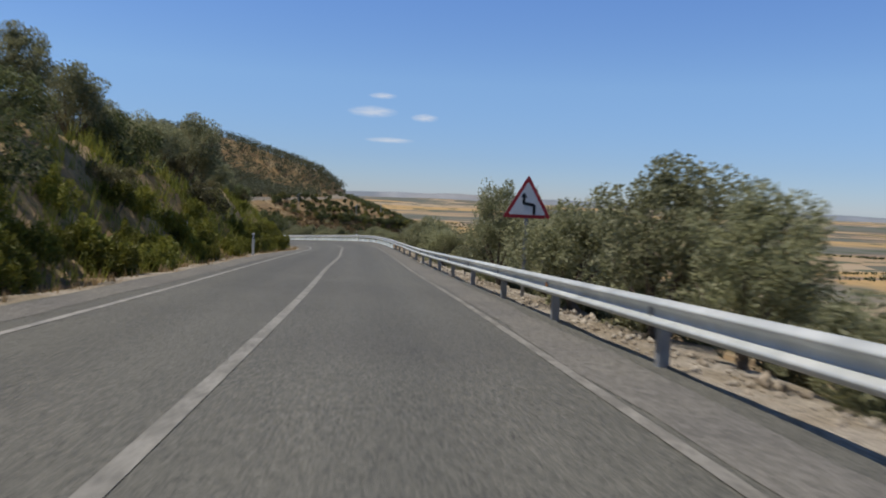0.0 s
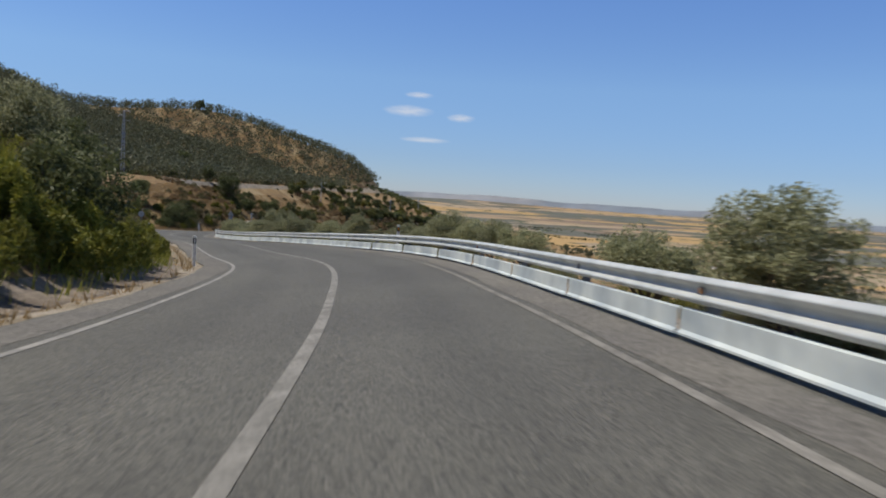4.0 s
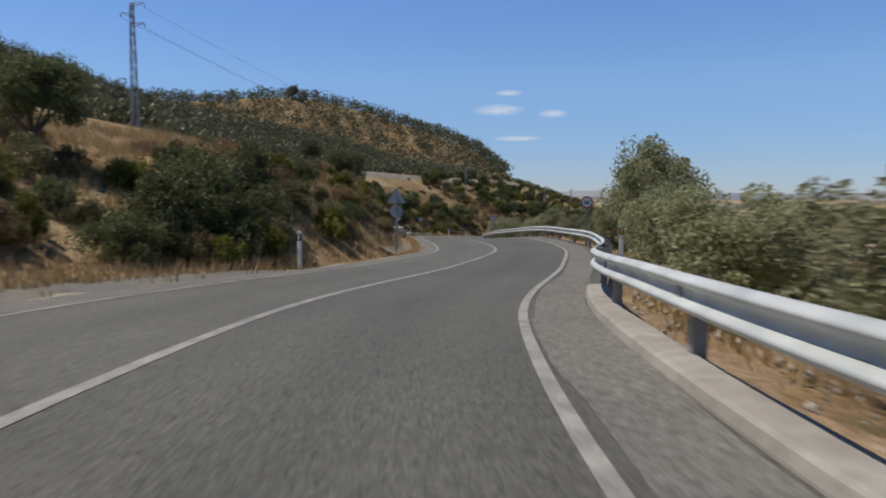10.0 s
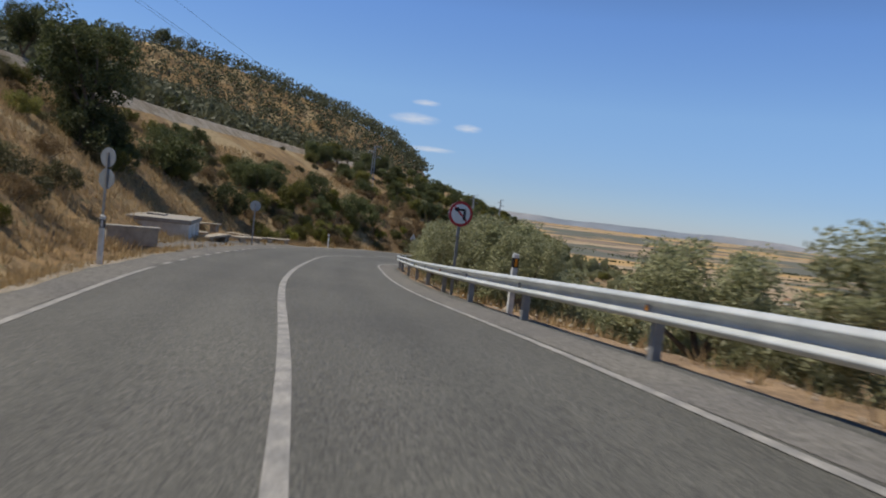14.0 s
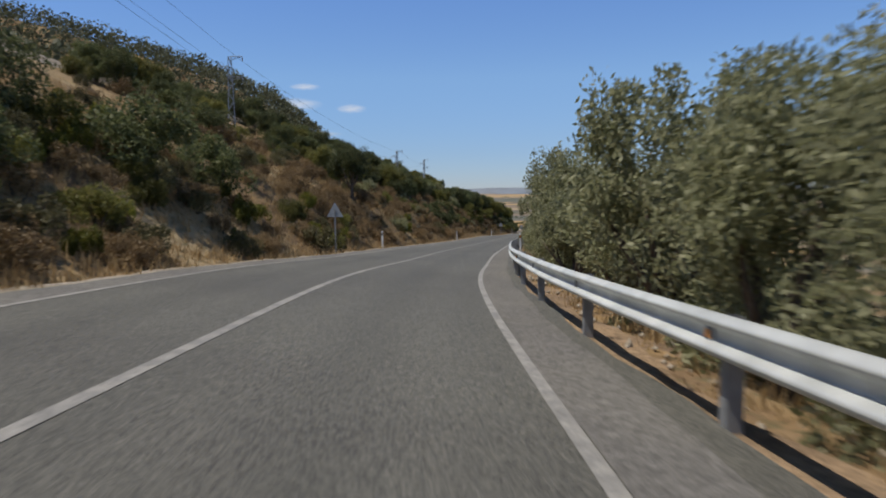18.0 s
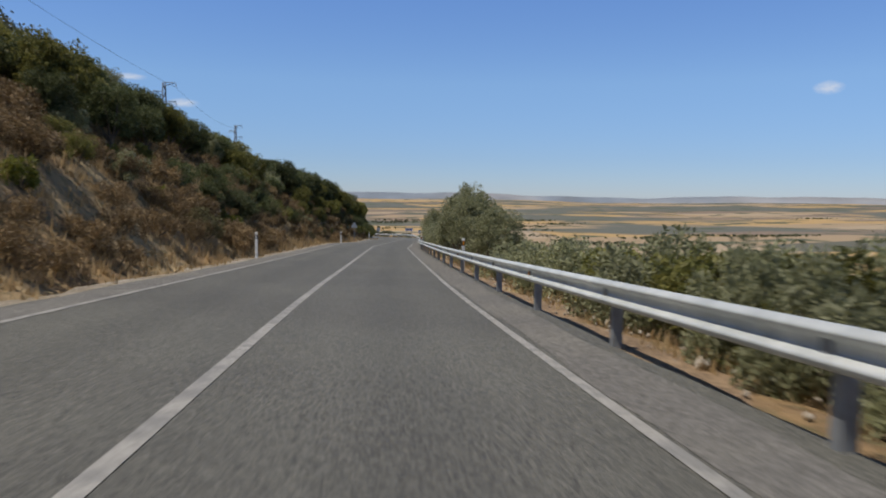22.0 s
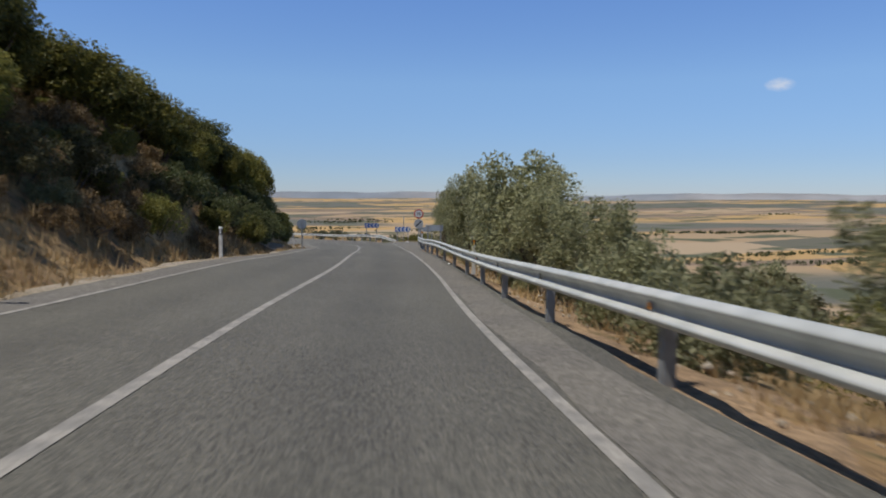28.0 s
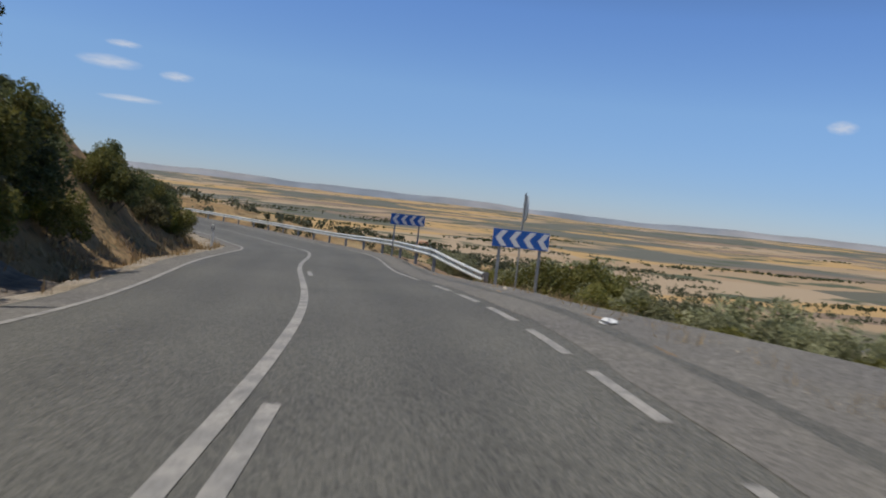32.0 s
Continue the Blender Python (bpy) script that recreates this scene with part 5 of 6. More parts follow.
# valley side: olives seen over the barrier, each with the height of its top over the road
# (s, d, top, crown width)
for s, d, top, w in ((6, 5.9, 0.93, 1.4), (8.1, 5.8, 1.92, 1.8), (10.6, 5.8, 2.46, 2.6), (14.8, 5.8, 2.46, 2.4), (20.5, 7, 2.4, 3), (22.7, 5.7, 3.27, 2), (33, 7.2, 2.3, 3),
                     (33.4, 5.9, 0.93, 1.2), (38.2, 5.8, 2.01, 2.2), (42, 5.8, 2.5, 2.4), (48.2, 6, 2.55, 2.8), (54.2, 6.3, 2.28, 2.8), (59, 6, 2.55, 2.6), (67, 7.2, 2.2, 2.8), (73, 7.6, 1.9, 2.6),
                     (77.8, 5.8, 1.65, 1.6), (80.1, 5.8, 1.92, 1.9), (82.2, 5.8, 1.79, 1.8), (84.7, 5.8, 2.1, 2.2), (88.2, 6, 1.74, 2), (94, 7.2, 1.7, 2.4), (98.9, 5.9, 2.55, 1.5), (104, 7.2, 1.5, 2.6), (108, 7, 1.7, 2.4),
                     (112.3, 5.7, 2.37, 1.9), (115, 5.8, 2.01, 1.9), (118.2, 6, 1.83, 2.2), (122.7, 6.1, 1.65, 2.6), (127.2, 6.2, 1.47, 2.4), (131.6, 5.9, 1.33, 2), (136.8, 5.9, 1.92, 2.4), (141.2, 6.1, 1.83, 2.4), (145.7, 6.1, 1.65, 2.4), (150.2, 6, 1.74, 2.2),
                     (155.1, 5.7, 2.1, 1.9), (157.4, 5.8, 2.28, 2), (161.4, 5.7, 3.45, 2.6), (165.8, 5.9, 3.81, 2.6), (170.7, 6.3, 2.1, 2.4), (176.2, 5.8, 2.37, 1.8), (178, 5.9, 2.28, 1.8), (179.9, 5.8, 2.59, 2.2), (183.7, 6.1, 1.38, 2), (187.6, 5.9, 1.83, 2.2), (190.7, 6, 1.47, 2),
                     (194.5, 5.8, 2.37, 2.1), (197.8, 5.9, 2.19, 2.2), (204, 7.2, 2, 2.8), (209, 7.4, 1.9, 2.8), (214.5, 5.8, 1.92, 1.8), (216.2, 5.9, 2.24, 2.2), (218.8, 5.8, 2.19, 2.4), (222, 5.8, 2.59, 2.8), (225.4, 5.9, 2.46, 2.6), (228.6, 5.9, 2.37, 2.6), (232.2, 6.1, 2.46, 2.8), (236.7, 6.3, 2.1, 2.6),
                     (241.2, 6.2, 1.74, 2.4), (245.2, 6, 1.47, 2.2), (249.2, 5.9, 1.65, 2), (256.5, 5.8, 2.46, 2), (259.1, 5.8, 3.09, 2.5), (262.6, 5.8, 3.54, 2.8), (266.6, 6.3, 2.37, 2.4), (271.4, 5.8, 2.19, 1.9), (273.6, 5.8, 3.09, 2.4), (276.6, 5.8, 3.54, 2.5), (280.2, 6.1, 3, 2.5),
                     (285.8, 5.8, 1.6, 1.5), (287.6, 5.8, 1.79, 1.6), (289.6, 5.9, 1.92, 1.8), (294.4, 5.9, 1.65, 2), (300.2, 5.8, 1.74, 1.6), (302.6, 5.8, 1.92, 1.8), (305, 5.8, 2.24, 2.1), (309.2, 6.1, 1.29, 2), (313.6, 5.8, 0.97, 1.4), (315.2, 5.8, 1.29, 1.5), (317.1, 5.8, 1.29, 1.4), (321.7, 5.9, 1.2, 1.8), (327.2, 6, 1.29, 2), (333.2, 6, 1.38, 2.2),
                     (339.2, 6, 2.28, 2.4), (343.2, 5.8, 3.36, 2.7), (346.8, 5.8, 3.63, 2.7), (350.8, 5.9, 3.99, 2.9), (356.2, 5.8, 2.82, 2.6), (360.2, 5.8, 2.73, 2.4), (363.2, 5.9, 2.1, 2.2), (368.2, 6.1, 1.92, 2.4), (374.2, 6.2, 1.74, 2.4),
                     (379.6, 5.8, 1.83, 1.7), (381.5, 5.8, 2.19, 1.7), (383.4, 5.8, 2.46, 1.8), (385.4, 5.8, 2.82, 2), (388.5, 5.8, 3.63, 2.7), (392.2, 6, 3.09, 2.4), (395.5, 5.7, 3.99, 2.8), (399.5, 5.8, 1.65, 1.6), (403.2, 5.9, 1.2, 1.8), (406.2, 5.9, 1.29, 1.7), (408.7, 5.8, 1.92, 1.9),
                     (412.6, 5.8, 2.55, 2.3), (415, 5.6, 3.45, 3), (419, 5.8, 2.28, 2), (421.8, 5.8, 2.46, 2.2), (424.8, 5.9, 2.91, 2.2), (426.8, 5.6, 3.6, 2.5), (430.6, 6.1, 2.3, 2.0), (435.2, 6.2, 1.29, 2), (443.6, 6.2, 3.7, 2.5), (448.0, 6.3, 4.6, 2.2),
                     (455, 10.2, 1.3, 3.0), (458.5, 10.6, 1.1, 3.0), (462, 9.2, 0.9, 2.6), (468.5, 8.2, 1.3, 2.4), (472, 9.0, 0.9, 2.4), (478, 9.4, 0.7, 2.4), (490, 9.5, 0.8, 2.6)):
    if 2.0 < top and s < 452:
        plant_at("young", s + 0.9, d + 0.5, 0.5 + 0.22 * top, wide=0.9)
    plant_at("tall" if top > 3.4 and w < 2.4 else "olive" if top > 1.45 else "young", s, d, top, wide=w / (3.3 if top > 1.45 else 2.1))
for k in range(70):
    s, d = PRNG.uniform(0, 470), PRNG.uniform(13, 42)
    if 300 < s < 335 and d < 20:
        continue
    plant_at("olive", s, d, None, PRNG.uniform(0.75, 1.05))
for k in range(120):
    s = PRNG.uniform(5, 446)
    plant_at(PRNG.choice(("young", "young", "young", "scrub", "leafy")), s, PRNG.uniform(6.6, 11), PRNG.uniform(0.2, 1.2))
for s, d, top in ((464.5, 7.2, 0.8), (466.5, 7.6, 1.3), (469.3, 7.4, 1.2), (457, 8.2, 0.5), (460, 7.6, 0.4), (454, 8.8, 0.8), (452, 9.4, 1.0), (473.5, 7.0, 0.6)):
    plant_at("leafy", s, d, top)
for k in range(60):
    plant_at(PRNG.choice(("young", "leafy", "scrub")), PRNG.uniform(450, 500), PRNG.uniform(8.2, 18), None, PRNG.uniform(0.7, 1.1))
for k in range(18):
    s = PRNG.uniform(453, 471)
    plant_at("young", s, 7.6 + 2.2 * PRNG.random() + max(0, 459 - s) * 0.35, PRNG.uniform(0.35, 0.85))
for k in range(16):
    plant_at("young", PRNG.uniform(311, 341), PRNG.uniform(7.2, 9.5), PRNG.uniform(1.0, 1.7))
for s in (312, 317, 321, 326, 329, 333, 375, 379):
    plant_at("leafy", s, 6.4 + PRNG.uniform(0, 1.2), PRNG.uniform(0.9, 1.4))

# brush on the slope inside the second bend, broom along the first drain
for k in range(44):
    plant_at(PRNG.choice(("scrub", "dry", "thorn", "broom", "olive")), PRNG.uniform(104, 150), PRNG.uniform(-26, -9), None, PRNG.uniform(0.55, 0.95))
for k in range(30):
    plant_at("broom", PRNG.uniform(66, 112), PRNG.uniform(-7.3, -6.0), None, PRNG.uniform(0.7, 1.05))
# wooded belt over the dry foot of the long bank
for k in range(46):
    plant_at(PRNG.choice(("oak", "oak", "fig", "olive")), PRNG.uniform(322, 418), PRNG.uniform(-15, -11), None, PRNG.uniform(0.5, 0.8))
# dark bushes added here stand in for shaded hollows in the rocky cut
for k in range(16):
    plant_at(PRNG.choice(("dark", "dark", "leafy")), PRNG.uniform(346, 378), PRNG.uniform(-9.6, -7.6), None, PRNG.uniform(0.7, 1.0))
for k in range(22):
    plant_at(PRNG.choice(("leafy", "broom", "fig", "young")), PRNG.uniform(376, 418), PRNG.uniform(-10.5, -7), None, PRNG.uniform(0.4, 0.7))
for k in range(14):
    plant_at(PRNG.choice(("broom", "leafy", "young")), PRNG.uniform(318, 350), PRNG.uniform(-11, -7), None, PRNG.uniform(0.6, 0.9))
for k in range(10):
    plant_at(PRNG.choice(("broom", "leafy")), PRNG.uniform(186, 218), PRNG.uniform(-8.4, -6.6), None, PRNG.uniform(0.4, 0.65))

for k in range(70):
    plant_at(PRNG.choice(("scrub", "dark", "broom", "scrub", "young")), PRNG.uniform(80, 128), PRNG.uniform(-21, -8), None, PRNG.uniform(0.7, 1.2))
for k in range(34):
    plant_at(PRNG.choice(("dry", "thorn", "thorn", "dry", "scrub")), PRNG.uniform(194, 221), PRNG.uniform(-13, -7), None, PRNG.uniform(0.5, 0.95))
for k in range(14):
    plant_at(PRNG.choice(("broom", "broom", "dry")), PRNG.uniform(136, 156), PRNG.uniform(-13, -7.2) - 2.4 * (k % 2), None, PRNG.uniform(0.6, 0.95))
for k in range(40):
    plant_at(PRNG.choice(("dry", "scrub", "thorn", "scrub", "leafy")), PRNG.uniform(264, 302), PRNG.uniform(-14, -6), None, PRNG.uniform(0.6, 1.1))
for k in range(18):
    plant_at("olive", PRNG.uniform(110, 134), PRNG.uniform(-17, -8.8), None, PRNG.uniform(0.7, 0.95))
for k in range(30):
    plant_at(PRNG.choice(("broom", "dry", "dark")), PRNG.uniform(108, 136), PRNG.uniform(-13, -6.4), None, PRNG.uniform(0.6, 1.0))
for k in range(64):
    plant_at(PRNG.choice(("olive", "young", "leafy", "young")), PRNG.uniform(84, 165), PRNG.uniform(8.5, 28), None, PRNG.uniform(0.55, 0.85))
# uphill side: dark olives over the first bank, broom at its foot
for s, d, sz, kind in ((51, -12.5, 0.9, "oak"), (58, -14.4, 0.8, "olive"), (66, -15.4, 0.8, "olive"), (74, -15.6, 0.75, "oak"), (83, -17, 0.8, "olive"),
                       (91, -18.5, 0.8, "olive"), (99, -17.5, 0.8, "oak"), (106, -19, 0.8, "olive"), (113, -16.5, 0.75, "olive"), (119, -18, 0.8, "olive"), (125, -15, 0.75, "olive"), (130, -17.5, 0.85, "olive"), (137, -15.5, 0.8, "olive"), (141, -19, 0.85, "olive"),
                       (245, -22, 0.9, "oak")):
    plant_at(kind, s, d, None, sz)
for k in range(46):
    plant_at(PRNG.choice(("oak", "olive", "olive", "dark")), PRNG.uniform(-5, 128), PRNG.uniform(-40, -19), None, PRNG.uniform(0.6, 0.9))
for k in range(40):
    plant_at("broom", PRNG.uniform(10, 66), PRNG.uniform(-6.6, -5.2), None, PRNG.uniform(0.6, 1.0))
for k in range(60):
    plant_at(PRNG.choice(("dark", "leafy", "scrub")), PRNG.uniform(418, 486), PRNG.uniform(-8.6, -6.4), None, PRNG.uniform(0.7, 1.3))
for k in range(40):
    plant_at(PRNG.choice(("olive", "olive", "oak")), PRNG.uniform(84, 127), PRNG.uniform(-22, -10), None, PRNG.uniform(0.75, 1.0))
for k in range(30):
    plant_at("broom", PRNG.uniform(112, 134), PRNG.uniform(-8.5, -5.8), None, PRNG.uniform(0.6, 1.0))
for s, d, top in ((4, -10, 7.2), (9, -10.4, 7.4), (14, -10, 7.2), (19.5, -10.4, 7.4), (25, -10, 7.5), (29.5, -10.2, 7.6), (34, -10.4, 7.2), (38.5, -10, 7.3), (43.6, -10.2, 7.3), (47.5, -9.8, 8.2), (53, -10, 7.1), (58, -10, 6.8), (63, -10.8, 6.6), (68, -11, 6.6)):
    plant_at("olive", s, d, top)
for k in range(46):
    plant_at("broom", PRNG.uniform(12, 122), PRNG.uniform(-7.4, -5.5), None, PRNG.uniform(0.7, 1.15))
for k in range(34):
    plant_at(PRNG.choice(("scrub", "dark", "broom")), PRNG.uniform(0, 120), PRNG.uniform(-10, -7), None, PRNG.uniform(0.8, 1.4))
for k in range(9):
    plant_at("broom", PRNG.uniform(147, 159), PRNG.uniform(-11.8, -9.8), None, PRNG.uniform(0.6, 0.9))
plant(kind="olive", x=-54.2, y=153.1, size=0.72)
for x, y, k in ((-60.5, 141, 0.85), (-53, 136.5, 0.8), (-56, 138.8, 0.9), (-57.5, 143, 0.8), (-62, 147, 0.9), (-64, 139, 1.0), (-52, 131, 0.8), (-58, 133, 0.95), (-66, 152, 0.9), (-63, 160, 0.7)):
    plant("olive", x, y, k * 0.95)
for s, d, sz in ((160.5, -8.6, 1.2), (163, -8.8, 1.3), (166, -8.6, 1.1), (162, -7.4, 0.9), (164.6, -7.4, 0.9)):
    plant_at("dark", s, d, None, sz)
for s0, s1, n, d0, d1, kinds, lo, hi in ((158, 212, 26, -16, -7, ("scrub", "broom", "scrub"), 0.5, 0.9), (252, 300, 40, -16, -6, ("scrub", "dry", "broom"), 0.5, 0.9), (196, 300, 26, -34, -14, ("scrub", "dry"), 0.4, 0.8),
                                         (296, 350, 44, -20, -6, ("scrub", "dry", "thorn", "broom"), 0.5, 1.0), (345, 432, 60, -18, -6.2, ("scrub", "dry", "thorn"), 0.6, 1.2), (300, 400, 30, -40, -18, ("scrub", "dark"), 0.6, 1.2)):
    for k in range(n):
        plant_at(PRNG.choice(kinds), PRNG.uniform(s0, s1), PRNG.uniform(d0, d1), None, PRNG.uniform(lo, hi))
for s0, s1, n, d0, d1, kinds, lo, hi in ((157, 178, 26, -9.5, -6.2, ("scrub", "dry", "dark", "broom"), 0.5, 0.9), (160, 205, 50, -16, -7, ("dry", "thorn", "scrub", "thorn"), 0.5, 0.9), (176, 206, 20, -9, -6.6, ("broom", "scrub", "thorn"), 0.5, 0.9),
                                         (150, 163, 24, -18, -9, ("dark", "leafy", "scrub", "dry"), 0.5, 0.9), (204, 232, 36, -22, -9.5, ("scrub", "thorn", "dry", "thorn"), 0.5, 1.0), (236, 268, 60, -20, -10, ("scrub", "leafy", "dark", "dry"), 0.5, 1.0),
                                         (252, 272, 30, -12, -7, ("dry", "scrub", "leafy"), 0.5, 0.9), (266, 300, 46, -11, -6.0, ("dry", "scrub", "leafy", "dry", "broom"), 0.5, 0.85), (296, 352, 110, -14, -6.0, ("scrub", "dry", "dry", "thorn", "thorn"), 0.6, 1.15),
                                         (296, 360, 60, -26, -13, ("dark", "scrub", "leafy", "dry"), 0.8, 1.3), (350, 432, 130, -13, -5.9, ("scrub", "dry", "dry", "thorn", "thorn"), 0.6, 1.1)):
    for k in range(n):
        plant_at(PRNG.choice(kinds), PRNG.uniform(s0, s1), PRNG.uniform(d0, d1), None, PRNG.uniform(lo, hi))
for x, y, k, z in (("fig", 264, -9.8, 0.7), ("oak", 260, -12, 0.7), ("fig", 318, -12, 0.9), ("oak", 322, -13, 0.9), ("oak", 330, -14, 0.9), ("fig", 338, -12.5, 0.8), ("oak", 349, -12.5, 0.8), ("oak", 362, -12.5, 0.8), ("oak", 388, -11.4, 0.8), ("oak", 404, -11, 0.8)):
    plant_at(x, y, k - (2 if y > 300 else 0), None, z * (0.72 if y > 300 else 1.0))
for k in range(36):
    s = PRNG.uniform(300, 372)
    plant_at(PRNG.choice(("oak", "oak", "fig")), s, PRNG.uniform(-32, -19), None, PRNG.uniform(0.5, 0.75))
for k in range(64):
    s = PRNG.uniform(352, 452)
    plant_at(PRNG.choice(("oak", "oak", "fig")), s, PRNG.uniform(-38, -15.5 + 4.5 * (s > 420)), None, PRNG.uniform(0.45, 0.75))
for k in range(34):
    plant_at(PRNG.choice(("fig", "fig", "oak")), PRNG.uniform(410, 452), PRNG.uniform(-13, -9), None, PRNG.uniform(0.55, 0.85))
for k in range(40):
    plant_at(PRNG.choice(("dark", "leafy", "scrub", "broom")), PRNG.uniform(430, 510), PRNG.uniform(-10, -6.3), None, PRNG.uniform(0.6, 1.1))
for k in range(24):
    plant_at(PRNG.choice(("oak", "fig", "olive")), PRNG.uniform(462, 530), PRNG.uniform(-18, -9), None, PRNG.uniform(0.3, 0.45))
for y in range(196, 452, 16):
    plant("dark" if y % 3 else "oak", float(np.interp(y, UY, UX)) - PRNG.uniform(6, 9), y + PRNG.uniform(-5, 5), PRNG.uniform(0.6, 1.0))
plant("oak", -68.5, 230, 1.5)
plant("dark", -67.3, 228.6, 1.5)
plant("dark", -69.6, 231.6, 1.4)
plant("dark", -68.2, 231.8, 1.3)
for x, y, k in ((-63, 267, 1.6), (-59.2, 270.5, 1.7), (-65.9, 253, 1.5), (-66.9, 239.4, 1.8), (-63.7, 242.5, 1.3), (-61, 262, 1.2), (-58, 276, 1.4), (-66, 262, 1.1)):
    plant("dark", x, y, k)
plant_at("oak", 311.5, -9.4, 8.5)
for s, d, top in ((341, -14, 9.4), (346, -14.5, 9.2), (350.5, -14, 9.6), (357, -14, 9.5), (364.4, -14, 9.8), (369, -13.6, 9.4), (373, -14, 10.0), (380, -14, 9.9), (385, -12.4, 9.0), (390, -12, 9.4), (395.5, -12, 9.2), (400.5, -11, 8.7), (405, -12, 9.9),
                  (409.5, -11.6, 9.3), (413, -12, 9.7), (417, -11, 9.3), (422.5, -9.6, 8.0), (427.5, -9.8, 7.9), (432.5, -9.6, 7.8), (438, -10, 8.0), (443, -10, 8.4), (448, -9.2, 7.1), (452.8, -9, 7.2), (457.5, -9.2, 7.0), (462, -9.6, 7.3), (466, -9.4, 7.5)):
    plant_at("fig" if 420 < s < 436 or s > 446 else "oak", s, d, top, wide=1.05)
plant("oak", -152, 421, 1.25)
plant("oak", -115, 314, 1.25)
plant("oak", -92, 277, 1.0)
plant("oak", -65.8, 340.4, 0.9)

# ---- groves that cannot be counted ----
def grove(name, pts, sizes, leaf, label, category, seed, per=46, leaf_size=0.75):
    rs = np.random.RandomState(seed)
    z = ground_z(pts[:, 0], pts[:, 1])[0]
    cs, rad = [], []
    for (x, y), zz_, w in zip(pts, z, sizes):
        for j in range(3):
            cs.append((x + rs.uniform(-0.5, 0.5) * w, y + rs.uniform(-0.5, 0.5) * w, zz_ + w * rs.uniform(0.45, 0.95)))
            rad.append((w * 0.62, w * 0.62, w * 0.5))
    vs, fs = leaf_cloud(rs, cs, rad, per // 3, leaf_size, 0.7)
    ob = new(name, raw_mesh(name, vs, fs, leaf))
    return tagged(ob, label, category, kind="stuff")


rs = np.random.RandomState(5)
pts = []
for i in range(70):
    for j in range(122):
        x, y = -66 - i * 3.75 + rs.normal() * 1.0, 60 + j * 3.75 + rs.normal() * 1.0
        if y < 425 + (x + 152) * 0.44 + 14 and x < np.interp(y, UY, UX) - 6 and rs.uniform() < 0.97:
            pts.append((x, y))
pts = np.array(pts)
grove("olive_grove", pts, rs.uniform(2.9, 4.3, len(pts)), GROVE, "rows of small olive trees covering the hill", "olive grove", 6, 84, 0.72)
extra = np.array([(rs.uniform(-235, -82), rs.uniform(205, 400)) for _ in range(1900)])
extra = extra[(extra[:, 1] < 425 + (extra[:, 0] + 152) * 0.44 + 10) & (extra[:, 0] < np.interp(extra[:, 1], UY, UX) - 8)]
grove("olive_grove", extra, rs.uniform(2.2, 3.4, len(extra)), GROVE, "young olive trees between the older rows on the hill", "olive grove", 27, 66, 0.66)
pts = np.array([(rs.uniform(-66, -15), rs.uniform(425, 640)) for _ in range(900)])
zq, dq, sq = ground_z(pts[:, 0], pts[:, 1])
pts = pts[dq < -18]
near = np.array([(rs.uniform(-190, 130), rs.uniform(585, 720)) for _ in range(900)])
grove("olive_grove", near, rs.uniform(1.4, 2.8, len(near)), GROVE, "olive trees and scrub on the knoll beyond the bend", "olive grove", 17, 60, 0.8)
grove("oak_wood", pts, rs.uniform(1.2, 2.2, len(pts)), OAK, "dark evergreen woodland on the shoulder of the hill", "woodland", 7)
heads = np.stack([rs.uniform(40, 420, 70), rs.uniform(-20, 950, 70)], 1)
pts = np.repeat(heads, 22, 0) + np.stack([rs.normal(0, 14, 1540), rs.normal(0, 5, 1540)], 1)
zq, dq, sq = ground_z(pts[:, 0], pts[:, 1])
pts = pts[dq > 34]
grove("valley_grove", pts, rs.uniform(1.3, 2.6, len(pts)), GROVE, "scattered olive trees on the lower slope and valley floor", "olive grove", 8, 30, 0.9)
heads = np.stack([rs.uniform(-120, 420, 60), rs.uniform(690, 1250, 60)], 1)
pts = np.repeat(heads, 26, 0) + np.stack([rs.normal(0, 26, 1560), rs.normal(0, 9, 1560)], 1)
grove("valley_grove", pts, rs.uniform(1.6, 3.4, len(pts)), GROVE, "groves and hedges among the fields below the bend", "olive grove", 19, 30, 1.2)
heads = np.stack([rs.normal(40, 420, 60), rs.uniform(700, 1900, 60)], 1)
pts = np.repeat(heads, 40, 0) + np.stack([rs.normal(0, 34, 2400), rs.normal(0, 6, 2400)], 1)
grove("valley_grove", pts, rs.uniform(1.6, 3.6, len(pts)), OAK, "dark trees scattered over the valley fields", "woodland", 9, 24, 1.6)


# ---- dry grass ----
def tufts(name, pts, h_lo, h_hi, leaf, label, seed, blades=7, width=0.03):
    rs = np.random.RandomState(seed)
    z = ground_z(pts[:, 0], pts[:, 1])[0]
    n = len(pts) * blades
    base = np.repeat(np.column_stack([pts, z]), blades, 0) + np.column_stack([rs.normal(0, 0.10, n), rs.normal(0, 0.10, n), np.full(n, -0.03)])
    h = rs.uniform(h_lo, h_hi, n)
    lean = rs.normal(0, 0.28, (n, 2)) * h[:, None]
    tip = base + np.column_stack([lean, h])
    a = rs.uniform(0, 2 * np.pi, n)
    side = np.column_stack([np.cos(a), np.sin(a), np.zeros(n)]) * (width * rs.uniform(0.6, 1.4, n))[:, None]
    vs = np.stack([base - side, base + side, tip], 1).reshape(-1, 3)
    ob = new(name, raw_mesh(name, vs, np.arange(n * 3).reshape(-1, 3), leaf))
    return tagged(ob, label, "dry grass", kind="stuff")


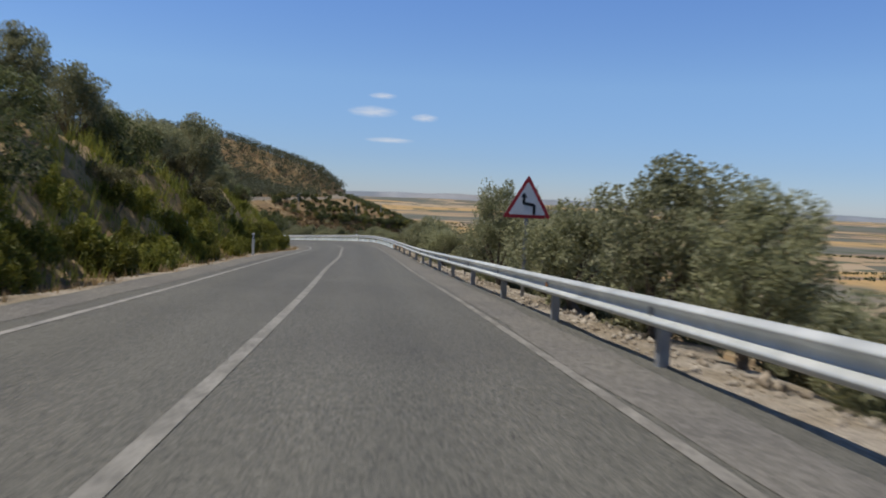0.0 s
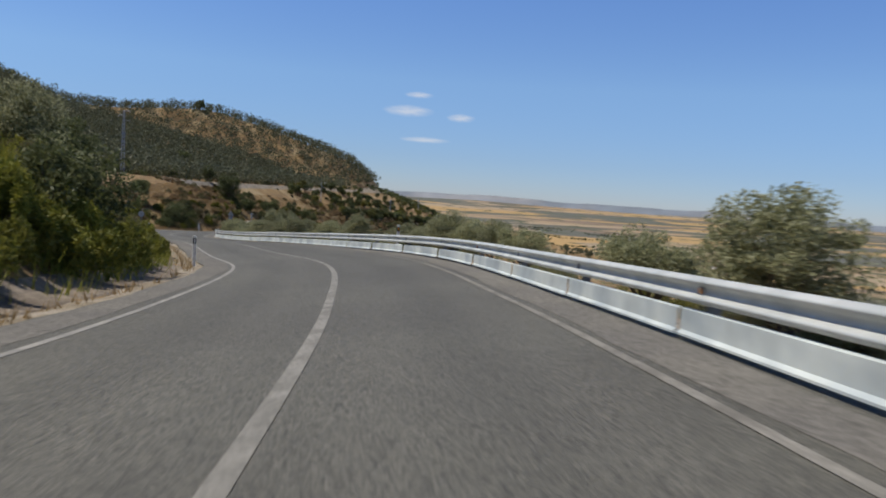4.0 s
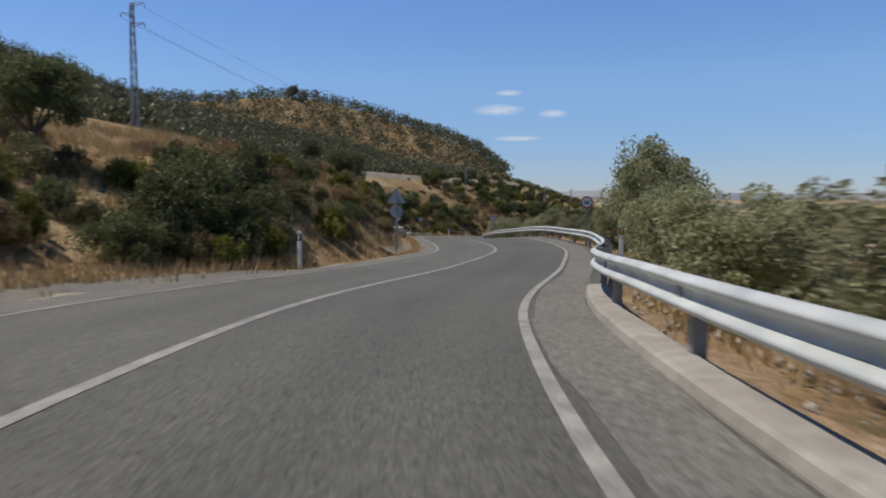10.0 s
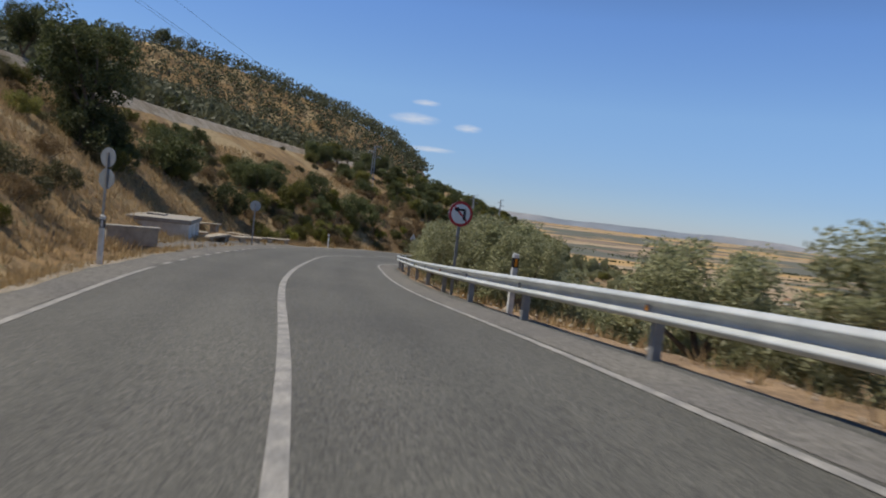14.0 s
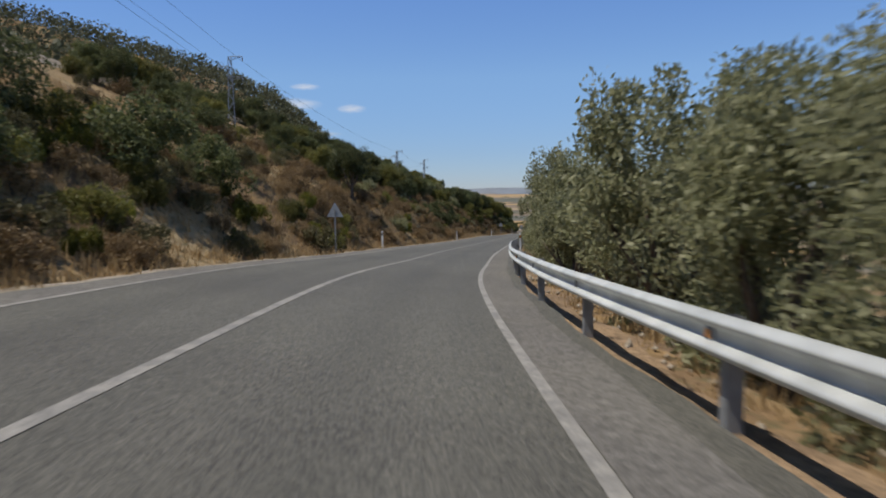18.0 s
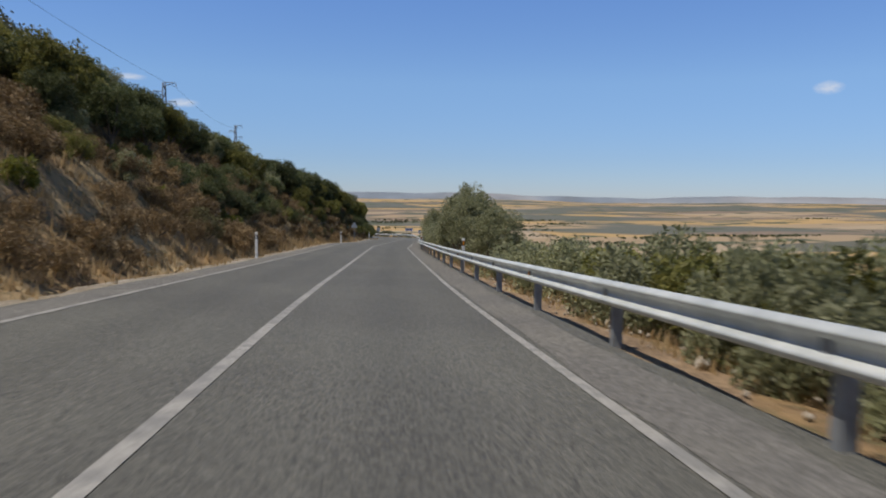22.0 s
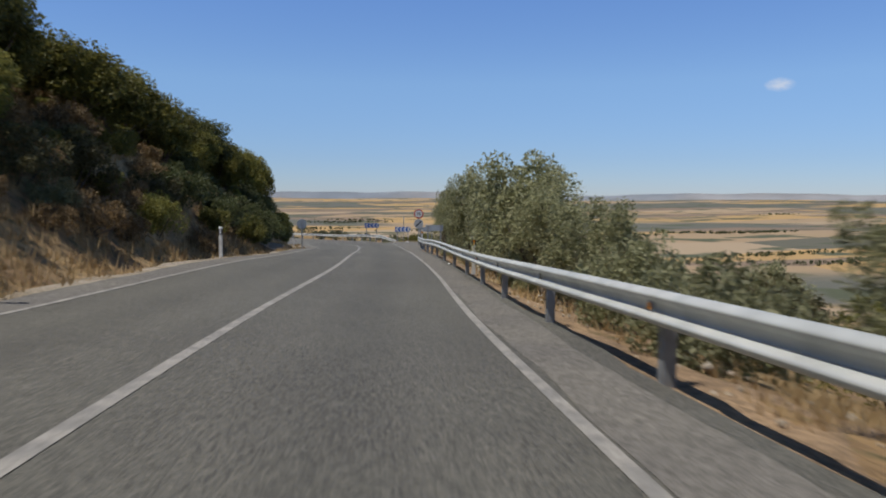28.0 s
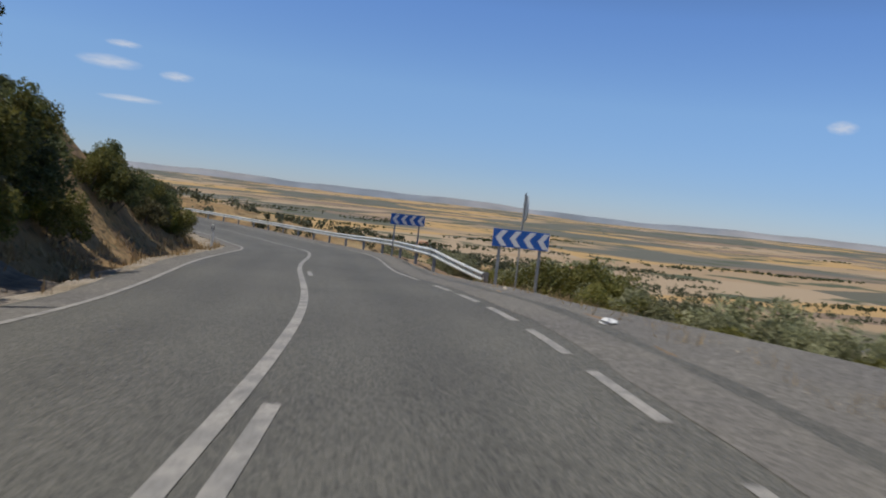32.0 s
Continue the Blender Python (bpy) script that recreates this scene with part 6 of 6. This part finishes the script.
def verge(n, s0, s1, d0, d1, seed):
    rs = np.random.RandomState(seed)
    s, d = rs.uniform(s0, s1, n), rs.uniform(d0, d1, n)
    x = np.interp(s, LS, LXY[:, 0]) + np.interp(s, LS, LN[:, 0]) * d
    y = np.interp(s, LS, LXY[:, 1]) + np.interp(s, LS, LN[:, 1]) * d
    return np.stack([x, y], 1)


# loose stones beyond the asphalt's edge
rs = np.random.RandomState(12)
pts = np.concatenate([verge(2600, -10, 66, 4.65, 6.4, 13), verge(2400, 66, 470, 4.65, 6.0, 14)])
zq = ground_z(pts[:, 0], pts[:, 1])[0]
oct_ = np.array([(1, 0, 0), (0, 1, 0), (-1, 0, 0), (0, -1, 0), (0, 0, 1), (0, 0, -1)], float)
r = rs.uniform(0.015, 0.06, (len(pts), 1, 1)) * (1 + 1.2 * (rs.uniform(size=(len(pts), 1, 1)) > 0.95))
vs = oct_[None] * r * rs.uniform(0.6, 1.3, (len(pts), 6, 3)) + np.column_stack([pts, zq + 0.05])[:, None]
tri = np.array([(0, 1, 4), (1, 2, 4), (2, 3, 4), (3, 0, 4), (1, 0, 5), (2, 1, 5), (3, 2, 5), (0, 3, 5)])
fs = (np.arange(len(pts))[:, None, None] * 6 + tri[None]).reshape(-1, 3)
tagged(new("gravel_stones", raw_mesh("gravel_stones", vs.reshape(-1, 3), fs, STONE)), "loose pale stones scattered along the gravel verge", "stones", kind="stuff")
tufts("dry_grass", verge(5200, 0, 500, -6.4, -4.35, 1), 0.10, 0.42, STRAW, "straw-coloured dry grass along the uphill verge", 21)
tufts("dry_grass", verge(34000, 130, 440, -20, -5.6, 2), 0.15, 0.55, STRAW, "tall straw-coloured grass on the dry bank", 22, 8, 0.018)
tufts("dry_grass", verge(1500, 176, 226, -5.15, -4.3, 6), 0.12, 0.4, STRAW, "strip of dry grass along the drain", 26, 9, 0.014)
tufts("dry_grass", verge(8000, 64, 470, 4.9, 8.5, 3), 0.08, 0.34, STRAW, "straw-coloured grass tufts behind the barrier", 23, 9, 0.014)
tufts("dry_grass", verge(2600, 0, 135, -9, -5.2, 4), 0.3, 0.9, BROOM, "green weeds and seed heads at the foot of the bank", 24, 9, 0.02)
